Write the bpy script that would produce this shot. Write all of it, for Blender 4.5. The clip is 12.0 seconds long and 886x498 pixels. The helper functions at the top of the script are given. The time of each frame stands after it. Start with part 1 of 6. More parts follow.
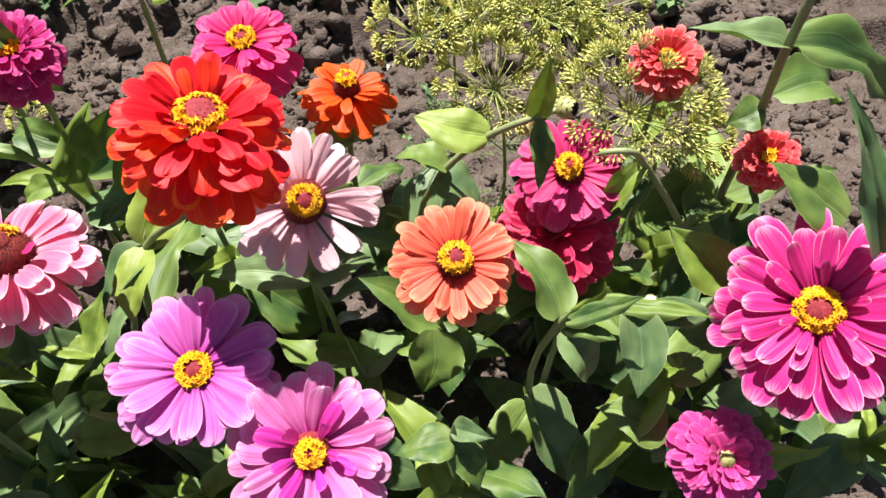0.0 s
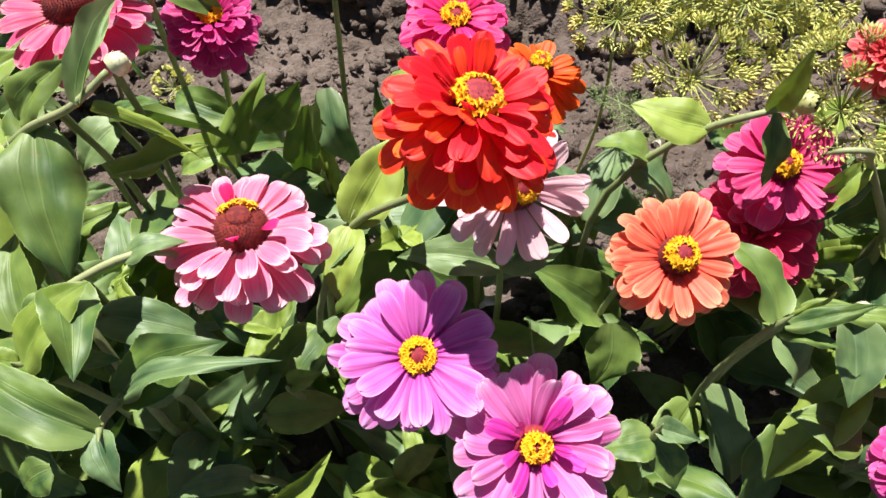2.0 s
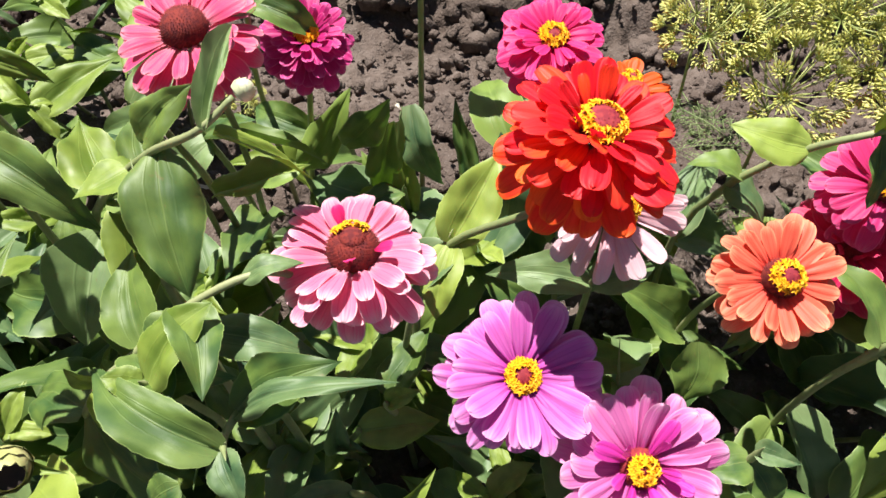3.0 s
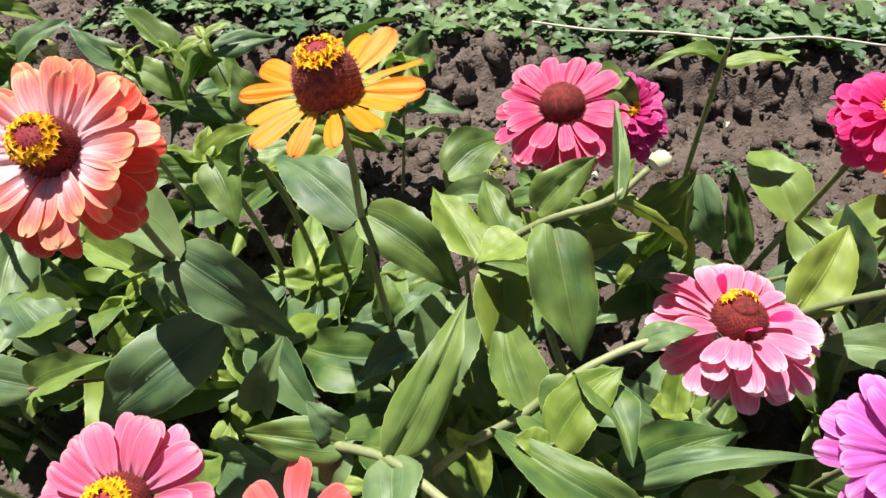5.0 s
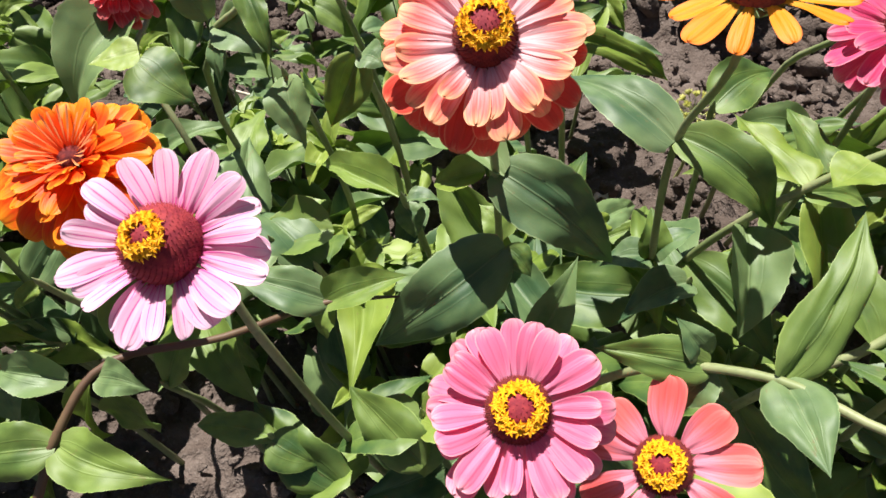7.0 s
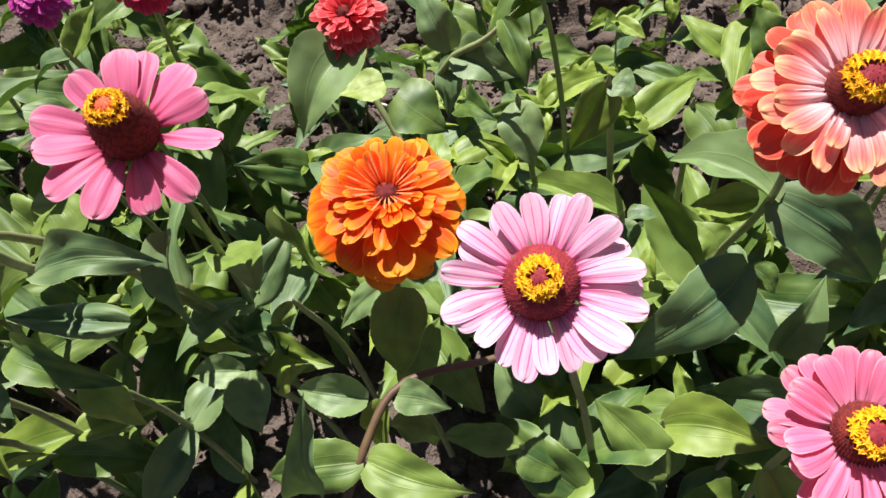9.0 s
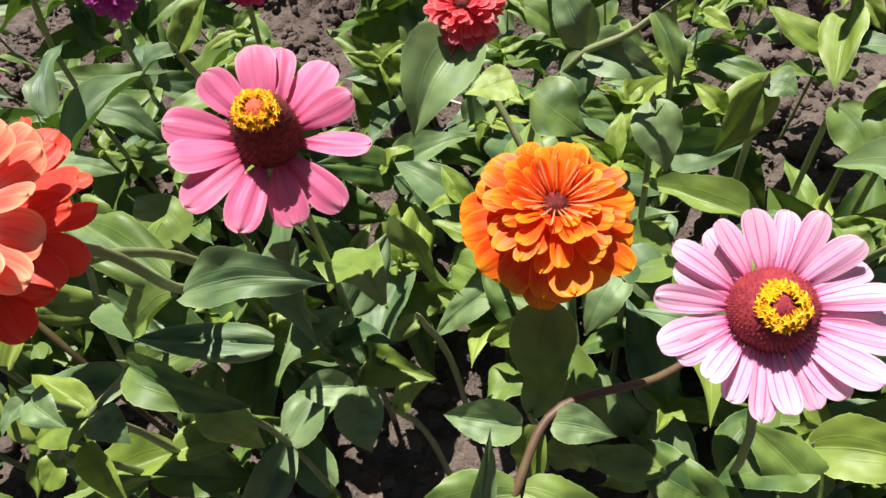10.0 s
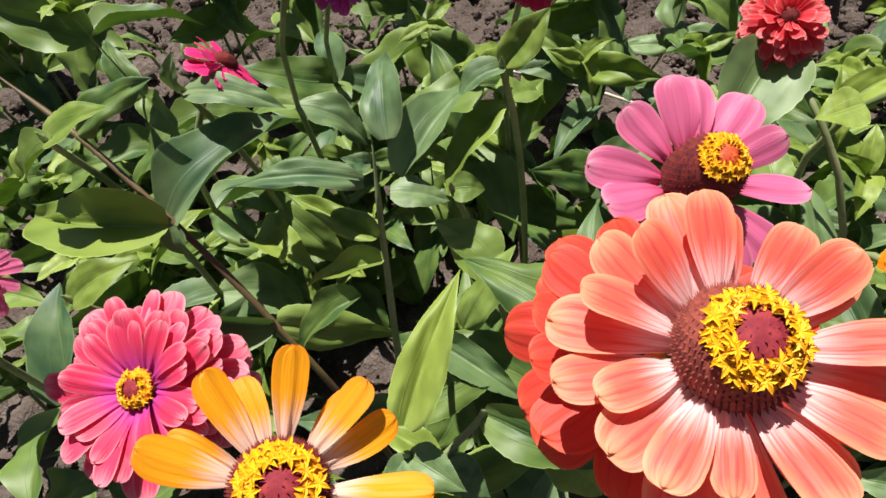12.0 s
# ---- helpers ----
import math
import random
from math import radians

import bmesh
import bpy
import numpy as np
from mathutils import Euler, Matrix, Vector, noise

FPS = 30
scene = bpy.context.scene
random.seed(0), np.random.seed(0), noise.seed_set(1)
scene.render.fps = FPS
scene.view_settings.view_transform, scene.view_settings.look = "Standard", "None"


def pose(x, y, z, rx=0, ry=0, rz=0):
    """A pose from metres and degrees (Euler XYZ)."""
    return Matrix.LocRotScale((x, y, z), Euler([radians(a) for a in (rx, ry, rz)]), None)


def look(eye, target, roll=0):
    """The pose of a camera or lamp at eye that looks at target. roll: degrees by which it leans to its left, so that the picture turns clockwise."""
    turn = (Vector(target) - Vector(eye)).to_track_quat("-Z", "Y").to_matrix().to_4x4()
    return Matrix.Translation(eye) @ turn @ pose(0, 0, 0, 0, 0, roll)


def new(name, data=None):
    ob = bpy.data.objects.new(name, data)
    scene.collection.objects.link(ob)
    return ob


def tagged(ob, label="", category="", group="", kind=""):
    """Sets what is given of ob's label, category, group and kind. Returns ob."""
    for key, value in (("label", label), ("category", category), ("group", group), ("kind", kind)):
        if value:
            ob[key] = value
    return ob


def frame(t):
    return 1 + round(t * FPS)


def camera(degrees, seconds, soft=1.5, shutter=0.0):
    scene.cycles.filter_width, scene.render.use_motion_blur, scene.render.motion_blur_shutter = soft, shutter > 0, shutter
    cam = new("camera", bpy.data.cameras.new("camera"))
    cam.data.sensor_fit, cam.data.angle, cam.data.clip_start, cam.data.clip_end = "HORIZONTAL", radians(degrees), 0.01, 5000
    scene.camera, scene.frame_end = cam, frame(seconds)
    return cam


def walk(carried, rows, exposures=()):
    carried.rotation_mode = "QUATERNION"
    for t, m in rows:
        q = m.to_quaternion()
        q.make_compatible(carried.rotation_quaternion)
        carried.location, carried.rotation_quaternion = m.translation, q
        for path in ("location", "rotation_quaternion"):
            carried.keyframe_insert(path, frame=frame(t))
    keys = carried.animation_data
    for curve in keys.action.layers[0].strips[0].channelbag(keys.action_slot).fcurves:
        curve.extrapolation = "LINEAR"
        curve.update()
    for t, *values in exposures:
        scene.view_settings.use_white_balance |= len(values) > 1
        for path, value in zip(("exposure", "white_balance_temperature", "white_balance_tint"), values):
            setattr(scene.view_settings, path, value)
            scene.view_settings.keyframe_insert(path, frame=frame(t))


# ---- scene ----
cam = camera(67.2, 12.0, 1.6)
PATH = [
    (0, (0.011, 0.004, 0.671), (0.02, 1.205, -0.929), 1.5),
    (0.5, (-0.019, 0.009, 0.682), (-0.045, 1.228, -0.904), 0.8),
    (1, (-0.04, 0.011, 0.671), (-0.057, 1.166, -0.962), 1.3),
    (1.5, (-0.071, 0.011, 0.667), (-0.118, 1.153, -0.974), 0.0),
    (2, (-0.11, 0.011, 0.663), (-0.168, 1.158, -0.974), 1.7),
    (2.5, (-0.131, 0.014, 0.666), (-0.218, 1.16, -0.971), 0.7),
    (2.7, (-0.141, 0.015, 0.668), (-0.24, 1.157, -0.97), 0.3),
    (4.3, (-0.26, 0.001, 0.682), (-0.543, 1.171, -0.915), -5.3),
    (4.5, (-0.28, -0.003, 0.682), (-0.574, 1.165, -0.914), -5.4),
    (5, (-0.332, -0.014, 0.686), (-0.681, 1.251, -0.823), -6.5),
    (5.5, (-0.38, -0.025, 0.678), (-0.8, 1.182, -0.86), -9.0),
    (6, (-0.413, -0.034, 0.676), (-0.862, 1.1, -0.909), -11.7),
    (6.5, (-0.451, -0.045, 0.672), (-0.873, 1.122, -0.897), -8.9),
    (7, (-0.49, -0.062, 0.674), (-0.95, 1.096, -0.889), -8.9),
    (7.5, (-0.529, -0.071, 0.685), (-1.021, 1.111, -0.851), -9.4),
    (7.7, (-0.546, -0.074, 0.685), (-1.04, 1.098, -0.858), -9.0),
    (9.3, (-0.661, -0.097, 0.725), (-1.18, 1.013, -0.856), -12.4),
    (9.5, (-0.681, -0.092, 0.718), (-1.196, 1.022, -0.862), -11.7),
    (10, (-0.731, -0.091, 0.716), (-1.241, 0.999, -0.881), -12.2),
    (10.5, (-0.798, -0.093, 0.727), (-1.331, 1.03, -0.84), -11.8),
    (11, (-0.86, -0.09, 0.74), (-1.386, 0.984, -0.863), -11.9),
    (11.5, (-0.905, -0.091, 0.734), (-1.367, 0.947, -0.912), -9.2),
    (12, (-0.955, -0.098, 0.741), (-1.422, 0.919, -0.916), -11.0),
]
walk(cam, [(t, look(eye, target, roll)) for t, eye, target, roll in PATH],
     [(0.0, 1.2), (2.5, 1.14), (5.0, 1.01), (9.5, 0.96), (11.0, 0.95), (11.5, 0.86), (12.0, 0.72)])

# ---------------------------------------------------------------- light
SUN = Vector((-0.21, 0.32, 1.0)).normalized()
world = bpy.data.worlds.new("sky")
scene.world = world
world.use_nodes = True
sky = world.node_tree.nodes.new("ShaderNodeTexSky")
sky.sky_type, sky.sun_disc = "NISHITA", False
sky.sun_elevation = math.asin(SUN.z)
sky.sun_rotation = math.atan2(SUN.x, SUN.y)
back = world.node_tree.nodes["Background"]
world.node_tree.links.new(sky.outputs[0], back.inputs[0])
back.inputs[1].default_value = 0.031
sun = new("sun", bpy.data.lights.new("sun", "SUN"))
sun.data.energy, sun.data.angle, sun.data.color = 5.0, radians(0.5), (1.0, 0.965, 0.9)
sun.matrix_world = look(SUN * 10, (0, 0, 0))

# ---------------------------------------------------------------- materials


def nodes_of(name):
    m = bpy.data.materials.new(name)
    m.use_nodes = True
    t = m.node_tree
    return m, t, t.nodes["Principled BSDF"], t.nodes["Material Output"]


def add(t, kind, **values):
    n = t.nodes.new(kind)
    for key, value in values.items():
        n.inputs[key].default_value = value
    return n


def mixed(t, fac, a, b, blend="MIX"):
    n = t.nodes.new("ShaderNodeMix")
    n.data_type, n.blend_type, n.clamp_factor = "RGBA", blend, True
    for socket, value in ((n.inputs[0], fac), (n.inputs[6], a), (n.inputs[7], b)):
        if isinstance(value, bpy.types.NodeSocket):
            t.links.new(value, socket)
        elif isinstance(value, (int, float)):
            socket.default_value = value
        else:
            socket.default_value = (*value[:3], 1)
    return n.outputs[2]


def sums(t, op, a, b=0.0, clamp=False):
    n = t.nodes.new("ShaderNodeMath")
    n.operation, n.use_clamp = op, clamp
    for socket, value in zip(n.inputs, (a, b)):
        if isinstance(value, bpy.types.NodeSocket):
            t.links.new(value, socket)
        else:
            socket.default_value = value
    return n.outputs[0]


def span(t, value, a, b):
    """0 at a, 1 at b, smooth between."""
    n = t.nodes.new("ShaderNodeMapRange")
    n.interpolation_type = "SMOOTHSTEP"
    t.links.new(value, n.inputs[0])
    n.inputs[1].default_value, n.inputs[2].default_value = a, b
    return n.outputs[0]


def grain(t, scale, detail=3.0, stretch=None, uv=False):
    c = t.nodes.new("ShaderNodeTexCoord")
    n = add(t, "ShaderNodeTexNoise", Scale=scale, Detail=detail)
    out = c.outputs["UV" if uv else "Object"]
    if stretch:
        m = t.nodes.new("ShaderNodeMapping")
        m.inputs["Scale"].default_value = stretch
        t.links.new(out, m.inputs[0])
        out = m.outputs[0]
    t.links.new(out, n.inputs["Vector"])
    return n.outputs[0]


def relief(t, shader, height, strength, distance=0.001):
    b = add(t, "ShaderNodeBump", Strength=strength, Distance=distance)
    t.links.new(height, b.inputs["Height"])
    t.links.new(b.outputs[0], shader.inputs["Normal"])
    return b.outputs[0]


def thin(t, shader, out, colour, normal, share):
    """Light that comes through a thin leaf or petal."""
    tr = t.nodes.new("ShaderNodeBsdfTranslucent")
    mx = add(t, "ShaderNodeMixShader", Fac=share)
    if isinstance(colour, bpy.types.NodeSocket):
        t.links.new(colour, tr.inputs[0])
    else:
        tr.inputs[0].default_value = (*colour, 1)
    if normal:
        t.links.new(normal, tr.inputs["Normal"])
    t.links.new(shader.outputs[0], mx.inputs[1])
    t.links.new(tr.outputs[0], mx.inputs[2])
    t.links.new(mx.outputs[0], out.inputs[0])


def uv_parts(t):
    s = t.nodes.new("ShaderNodeSeparateXYZ")
    c = t.nodes.new("ShaderNodeTexCoord")
    t.links.new(c.outputs["UV"], s.inputs[0])
    return s.outputs[0], s.outputs[1]


def petal_stuff(name, root, body, edge, odd=None, share=0.32, edge_at=(0.72, 1.0), root_at=(0.05, 0.45), side=0.41, crease=None, marked=0.3):
    """A petal's skin: root, body and edge colours along its length, with fine lengthwise streaks."""
    m, t, p, out = nodes_of(name)
    u, v = uv_parts(t)
    v = sums(t, "POWER", v, 0.62)
    info = t.nodes.new("ShaderNodeObjectInfo").outputs["Random"]
    streak = grain(t, 1.0, 3.0, (11, 1.3, 1), True)
    wob = sums(t, "ADD", v, sums(t, "MULTIPLY", sums(t, "SUBTRACT", streak, 0.5), 0.5))
    c = mixed(t, span(t, wob, *root_at), root, body)
    if odd:
        c = mixed(t, span(t, info, 0.6, 0.9), c, mixed(t, span(t, wob, 0.05, 0.6), body, odd))
    rim = sums(t, "MAXIMUM", span(t, wob, *edge_at), sums(t, "MULTIPLY", span(t, sums(t, "ABSOLUTE", sums(t, "SUBTRACT", u, 0.5)), side, 0.5), span(t, v, 0.3, 0.8)))
    c = mixed(t, rim, c, edge)
    c = mixed(t, sums(t, "MULTIPLY", span(t, streak, 0.45, 0.75), 0.2), c, tuple(0.66 * x for x in body))
    # darker lines along the petal's creases, fading towards its tip
    lane = sums(t, "ABSOLUTE", sums(t, "SINE", sums(t, "ADD", sums(t, "MULTIPLY", u, 9.42), sums(t, "MULTIPLY", streak, 1.6))))
    lane = sums(t, "MULTIPLY", span(t, lane, 0.4, 0.02), sums(t, "MULTIPLY", span(t, v, 1.02, 0.6), marked))
    c = mixed(t, lane, c, crease or tuple(0.75 * x ** 1.35 for x in body))
    c = mixed(t, 1.0, c, mixed(t, info, (0.86, 0.86, 0.86), (1.08, 1.08, 1.08)), "MULTIPLY")
    t.links.new(c, p.inputs["Base Color"])
    p.inputs["Roughness"].default_value = 0.5
    p.inputs["Specular IOR Level"].default_value = 0.3
    p.inputs["Sheen Weight"].default_value = 0.03
    nrm = relief(t, p, sums(t, "ADD", streak, sums(t, "MULTIPLY", sums(t, "SINE", sums(t, "MULTIPLY", u, 25.0)), 0.1)), 0.4, 0.0009)
    thin(t, p, out, c, nrm, share)
    return m


def leaf_stuff(name, dark, light, vein):
    """A smooth leaf with a midrib and two long side nerves that run from its base."""
    m, t, p, out = nodes_of(name)
    u, v = uv_parts(t)
    info = t.nodes.new("ShaderNodeObjectInfo").outputs["Random"]
    big, mid_grain, fine = grain(t, 2.2, 4.0), grain(t, 5.0, 1.0, (1.0, 0.5, 1.0)), grain(t, 60.0, 3.0)
    c = mixed(t, sums(t, "POWER", info, 1.7), dark, light)
    c = mixed(t, sums(t, "MULTIPLY", span(t, big, 0.4, 0.66), 0.5), c, light)
    c = mixed(t, sums(t, "MULTIPLY", span(t, mid_grain, 0.5, 0.75), 0.3), c, tuple(0.7 * x for x in dark))
    c = mixed(t, sums(t, "MULTIPLY", span(t, fine, 0.5, 0.72), 0.08), c, tuple(0.6 * x for x in dark))
    side = sums(t, "ABSOLUTE", sums(t, "SUBTRACT", u, 0.5))
    mid = span(t, side, 0.022, 0.003)
    near = span(t, sums(t, "ABSOLUTE", sums(t, "SUBTRACT", sums(t, "ADD", side, sums(t, "MULTIPLY", v, 0.075)), 0.2)), 0.02, 0.002)
    lines = sums(t, "MAXIMUM", mid, sums(t, "MULTIPLY", near, 0.2))
    c = mixed(t, sums(t, "MULTIPLY", lines, 0.24), c, vein)
    # paler towards the clasping base and along the margin
    c = mixed(t, sums(t, "MULTIPLY", span(t, v, 0.3, 0.0), 0.3), c, vein)
    c = mixed(t, sums(t, "MULTIPLY", span(t, side, 0.475, 0.5), 0.5), c, tuple(1.4 * x for x in vein))
    # small brown specks of wear
    c = mixed(t, sums(t, "MULTIPLY", span(t, grain(t, 8.0, 2.0), 0.7, 0.76), 0.4), c, (0.16, 0.12, 0.05))
    t.links.new(c, p.inputs["Base Color"])
    p.inputs["Specular IOR Level"].default_value = 0.45
    t.links.new(sums(t, "ADD", 0.42, sums(t, "MULTIPLY", mid_grain, 0.2)), p.inputs["Roughness"])
    height = sums(t, "ADD", sums(t, "MULTIPLY", lines, -0.8), sums(t, "ADD", sums(t, "MULTIPLY", fine, 0.08), sums(t, "MULTIPLY", mid_grain, 0.8)))
    nrm = relief(t, p, height, 0.35, 0.0018)
    thin(t, p, out, mixed(t, 1.0, c, (1.2, 1.6, 0.5), "MULTIPLY"), nrm, 0.11)
    return m


def plain_stuff(name, a, b, scale, rough=0.7, bump=0.3, depth=0.001, fine=120.0):
    m, t, p, out = nodes_of(name)
    big, small = grain(t, scale, 5.0), grain(t, fine, 3.0)
    c = mixed(t, span(t, big, 0.35, 0.65), a, b)
    c = mixed(t, sums(t, "MULTIPLY", span(t, small, 0.5, 0.75), 0.4), c, tuple(0.55 * x for x in a))
    t.links.new(c, p.inputs["Base Color"])
    p.inputs["Roughness"].default_value = rough
    relief(t, p, sums(t, "ADD", big, sums(t, "MULTIPLY", small, 0.4)), bump, depth)
    return m


LEAF = leaf_stuff("leaf_green", (0.036, 0.086, 0.022), (0.172, 0.245, 0.046), (0.25, 0.32, 0.1))
YOUNG = leaf_stuff("leaf_young", (0.1, 0.16, 0.018), (0.24, 0.31, 0.052), (0.32, 0.39, 0.11))
GREY = leaf_stuff("leaf_grey_green", (0.04, 0.092, 0.038), (0.165, 0.24, 0.09), (0.26, 0.32, 0.15))
STEM = plain_stuff("stem_green", (0.17, 0.215, 0.08), (0.27, 0.29, 0.14), 22, 0.55, 0.3, 0.0006, 300)
RUSTY = plain_stuff("stem_reddish", (0.1, 0.05, 0.03), (0.15, 0.11, 0.045), 18, 0.55, 0.3, 0.0006, 300)
CONE = plain_stuff("cone_maroon", (0.1, 0.007, 0.009), (0.2, 0.02, 0.013), 300, 0.9, 0.4, 0.0006, 900)
CONE_BROWN = plain_stuff("cone_brown", (0.17, 0.028, 0.02), (0.3, 0.065, 0.045), 300, 0.9, 0.4, 0.0006, 900)
STEM_BROWN = plain_stuff("stem_brownish", (0.15, 0.16, 0.07), (0.22, 0.22, 0.11), 20, 0.6, 0.3, 0.0006, 300)
CROWN_ORANGE = plain_stuff("crown_orange", (0.5, 0.05, 0.01), (0.6, 0.12, 0.015), 300, 0.7, 0.4, 0.0006, 900)
CONE_ROSE = plain_stuff("cone_rose", (0.2, 0.008, 0.02), (0.3, 0.025, 0.03), 300, 0.8, 0.4, 0.0006, 900)
FLORET = plain_stuff("floret_yellow", (0.84, 0.4, 0.005), (0.88, 0.5, 0.009), 300, 0.6, 0.2, 0.0004, 900)
DRY = plain_stuff("dry_husk", (0.5, 0.44, 0.35), (0.62, 0.57, 0.48), 60, 0.8, 0.4, 0.0008, 300)
DARK = plain_stuff("bud_hollow", (0.012, 0.008, 0.006), (0.03, 0.015, 0.01), 80, 0.9)
BRACT = plain_stuff("bract_green", (0.3, 0.31, 0.1), (0.44, 0.42, 0.18), 90, 0.6, 0.3, 0.0005, 400)
PALE = plain_stuff("bud_white", (0.5, 0.52, 0.3), (0.7, 0.68, 0.5), 80, 0.6, 0.3, 0.0005, 400)
DILL = plain_stuff("dill_seed", (0.4, 0.4, 0.085), (0.56, 0.54, 0.17), 90, 0.6, 0.2, 0.0004, 500)
DILL_RAY = plain_stuff("dill_ray", (0.3, 0.36, 0.1), (0.4, 0.42, 0.15), 60, 0.6, 0.2, 0.0004, 500)
FEATHER = plain_stuff("feathery_green", (0.15, 0.22, 0.07), (0.24, 0.3, 0.12), 40, 0.6, 0.2, 0.0005, 300)


def soil_stuff():
    m, t, p, out = nodes_of("soil")
    big, mid, fine = grain(t, 3.0, 5.0), grain(t, 38.0, 6.0), grain(t, 240.0, 4.0)
    c = mixed(t, span(t, big, 0.35, 0.68), (0.095, 0.071, 0.06), (0.15, 0.116, 0.1))
    c = mixed(t, sums(t, "MULTIPLY", span(t, mid, 0.4, 0.62), 0.6), c, (0.078, 0.056, 0.045))
    c = mixed(t, sums(t, "MULTIPLY", span(t, fine, 0.55, 0.78), 0.5), c, (0.27, 0.225, 0.2))
    t.links.new(c, p.inputs["Base Color"])
    p.inputs["Roughness"].default_value = 0.95
    p.inputs["Specular IOR Level"].default_value = 0.2
    relief(t, p, sums(t, "ADD", mid, sums(t, "MULTIPLY", fine, 0.5)), 1.0, 0.009)
    return m


SOIL = soil_stuff()

# petals: root, body, edge
RED = petal_stuff("petal_red", (0.62, 0.008, 0.02), (0.8, 0.01, 0.028), (0.83, 0.025, 0.022), (0.86, 0.07, 0.014))
RED_LOW = petal_stuff("petal_red_orange", (0.7, 0.012, 0.014), (0.82, 0.04, 0.014), (0.88, 0.14, 0.018), (0.9, 0.22, 0.025))
MAGENTA = petal_stuff("petal_magenta", (0.64, 0.012, 0.11), (0.8, 0.03, 0.2), (0.85, 0.09, 0.3))
ORANGE_RED = petal_stuff("petal_orange_red", (0.6, 0.03, 0.006), (0.8, 0.09, 0.008), (0.85, 0.15, 0.01))
PALE_PINK = petal_stuff("petal_pale_pink", (0.78, 0.36, 0.44), (0.85, 0.52, 0.58), (0.87, 0.66, 0.69), edge_at=(0.55, 1.0), share=0.25, crease=(0.74, 0.28, 0.38), marked=0.35)
CORAL = petal_stuff("petal_coral", (0.76, 0.07, 0.06), (0.88, 0.14, 0.085), (0.94, 0.37, 0.21), edge_at=(0.62, 1.0), side=0.33, marked=0.4)
LILAC = petal_stuff("petal_lilac", (0.5, 0.04, 0.35), (0.66, 0.14, 0.5), (0.78, 0.36, 0.66), edge_at=(0.6, 1.0), side=0.34, marked=0.4)
ORCHID = petal_stuff("petal_orchid", (0.55, 0.04, 0.3), (0.74, 0.19, 0.49), (0.84, 0.44, 0.64), edge_at=(0.6, 1.0), marked=0.4)
PINK_TIP = petal_stuff("petal_magenta_pink_tip", (0.56, 0.012, 0.18), (0.69, 0.03, 0.25), (0.87, 0.45, 0.62), edge_at=(0.72, 1.02), side=0.43, marked=0.35)
POMPON = petal_stuff("petal_pompon", (0.6, 0.02, 0.2), (0.7, 0.07, 0.33), (0.76, 0.17, 0.42))
CRIMSON = petal_stuff("petal_crimson", (0.48, 0.008, 0.05), (0.66, 0.02, 0.1), (0.74, 0.1, 0.2))
PURPLE = petal_stuff("petal_purple", (0.42, 0.012, 0.13), (0.56, 0.025, 0.2), (0.7, 0.12, 0.35))
VIOLET = petal_stuff("petal_violet", (0.4, 0.015, 0.24), (0.52, 0.04, 0.33), (0.64, 0.14, 0.46))
DEEP_PINK = petal_stuff("petal_deep_pink", (0.55, 0.015, 0.11), (0.68, 0.04, 0.19), (0.76, 0.14, 0.32))
RED_CORAL = petal_stuff("petal_red_coral", (0.62, 0.03, 0.05), (0.76, 0.06, 0.075), (0.86, 0.26, 0.25), edge_at=(0.62, 1.0), side=0.36)
ROSE = petal_stuff("petal_rose", (0.78, 0.3, 0.36), (0.74, 0.07, 0.2), (0.8, 0.3, 0.38), edge_at=(0.68, 1.0))
PINK = petal_stuff("petal_pink", (0.86, 0.46, 0.55), (0.82, 0.2, 0.34), (0.88, 0.55, 0.62), edge_at=(0.6, 1.0), crease=(0.68, 0.04, 0.16), marked=0.4)
PEACH = petal_stuff("petal_peach", (0.93, 0.62, 0.66), (0.89, 0.19, 0.17), (0.95, 0.48, 0.25), edge_at=(0.6, 0.95), root_at=(0.3, 0.66), side=0.3, crease=(0.76, 0.05, 0.07), marked=0.45)
PEACH_LOW = petal_stuff("petal_peach_lower", (0.8, 0.12, 0.12), (0.84, 0.085, 0.055), (0.94, 0.36, 0.19), edge_at=(0.8, 1.02), side=0.43)
AMBER = petal_stuff("petal_amber", (0.88, 0.46, 0.06), (0.9, 0.29, 0.008), (0.88, 0.17, 0.006), edge_at=(0.72, 1.05))
CORAL_PINK = petal_stuff("petal_coral_pink", (0.82, 0.34, 0.5), (0.83, 0.19, 0.34), (0.88, 0.4, 0.47), edge_at=(0.65, 1.0), crease=(0.7, 0.05, 0.16), marked=0.4)
SALMON = petal_stuff("petal_salmon", (0.82, 0.26, 0.36), (0.82, 0.13, 0.125), (0.88, 0.25, 0.21), root_at=(0.25, 0.6))
BLUSH = petal_stuff("petal_blush", (0.66, 0.05, 0.26), (0.86, 0.44, 0.62), (0.88, 0.55, 0.7), edge_at=(0.5, 0.88), root_at=(0.02, 0.45), crease=(0.74, 0.05, 0.34), marked=0.85)
ORANGE = petal_stuff("petal_orange", (0.72, 0.03, 0.002), (0.86, 0.075, 0.002), (0.95, 0.34, 0.01), (0.92, 0.22, 0.006), edge_at=(0.55, 1.0))
ROSY = petal_stuff("petal_rosy", (0.66, 0.06, 0.4), (0.79, 0.055, 0.14), (0.87, 0.32, 0.38), edge_at=(0.66, 1.0), root_at=(0.15, 0.55), side=0.36)
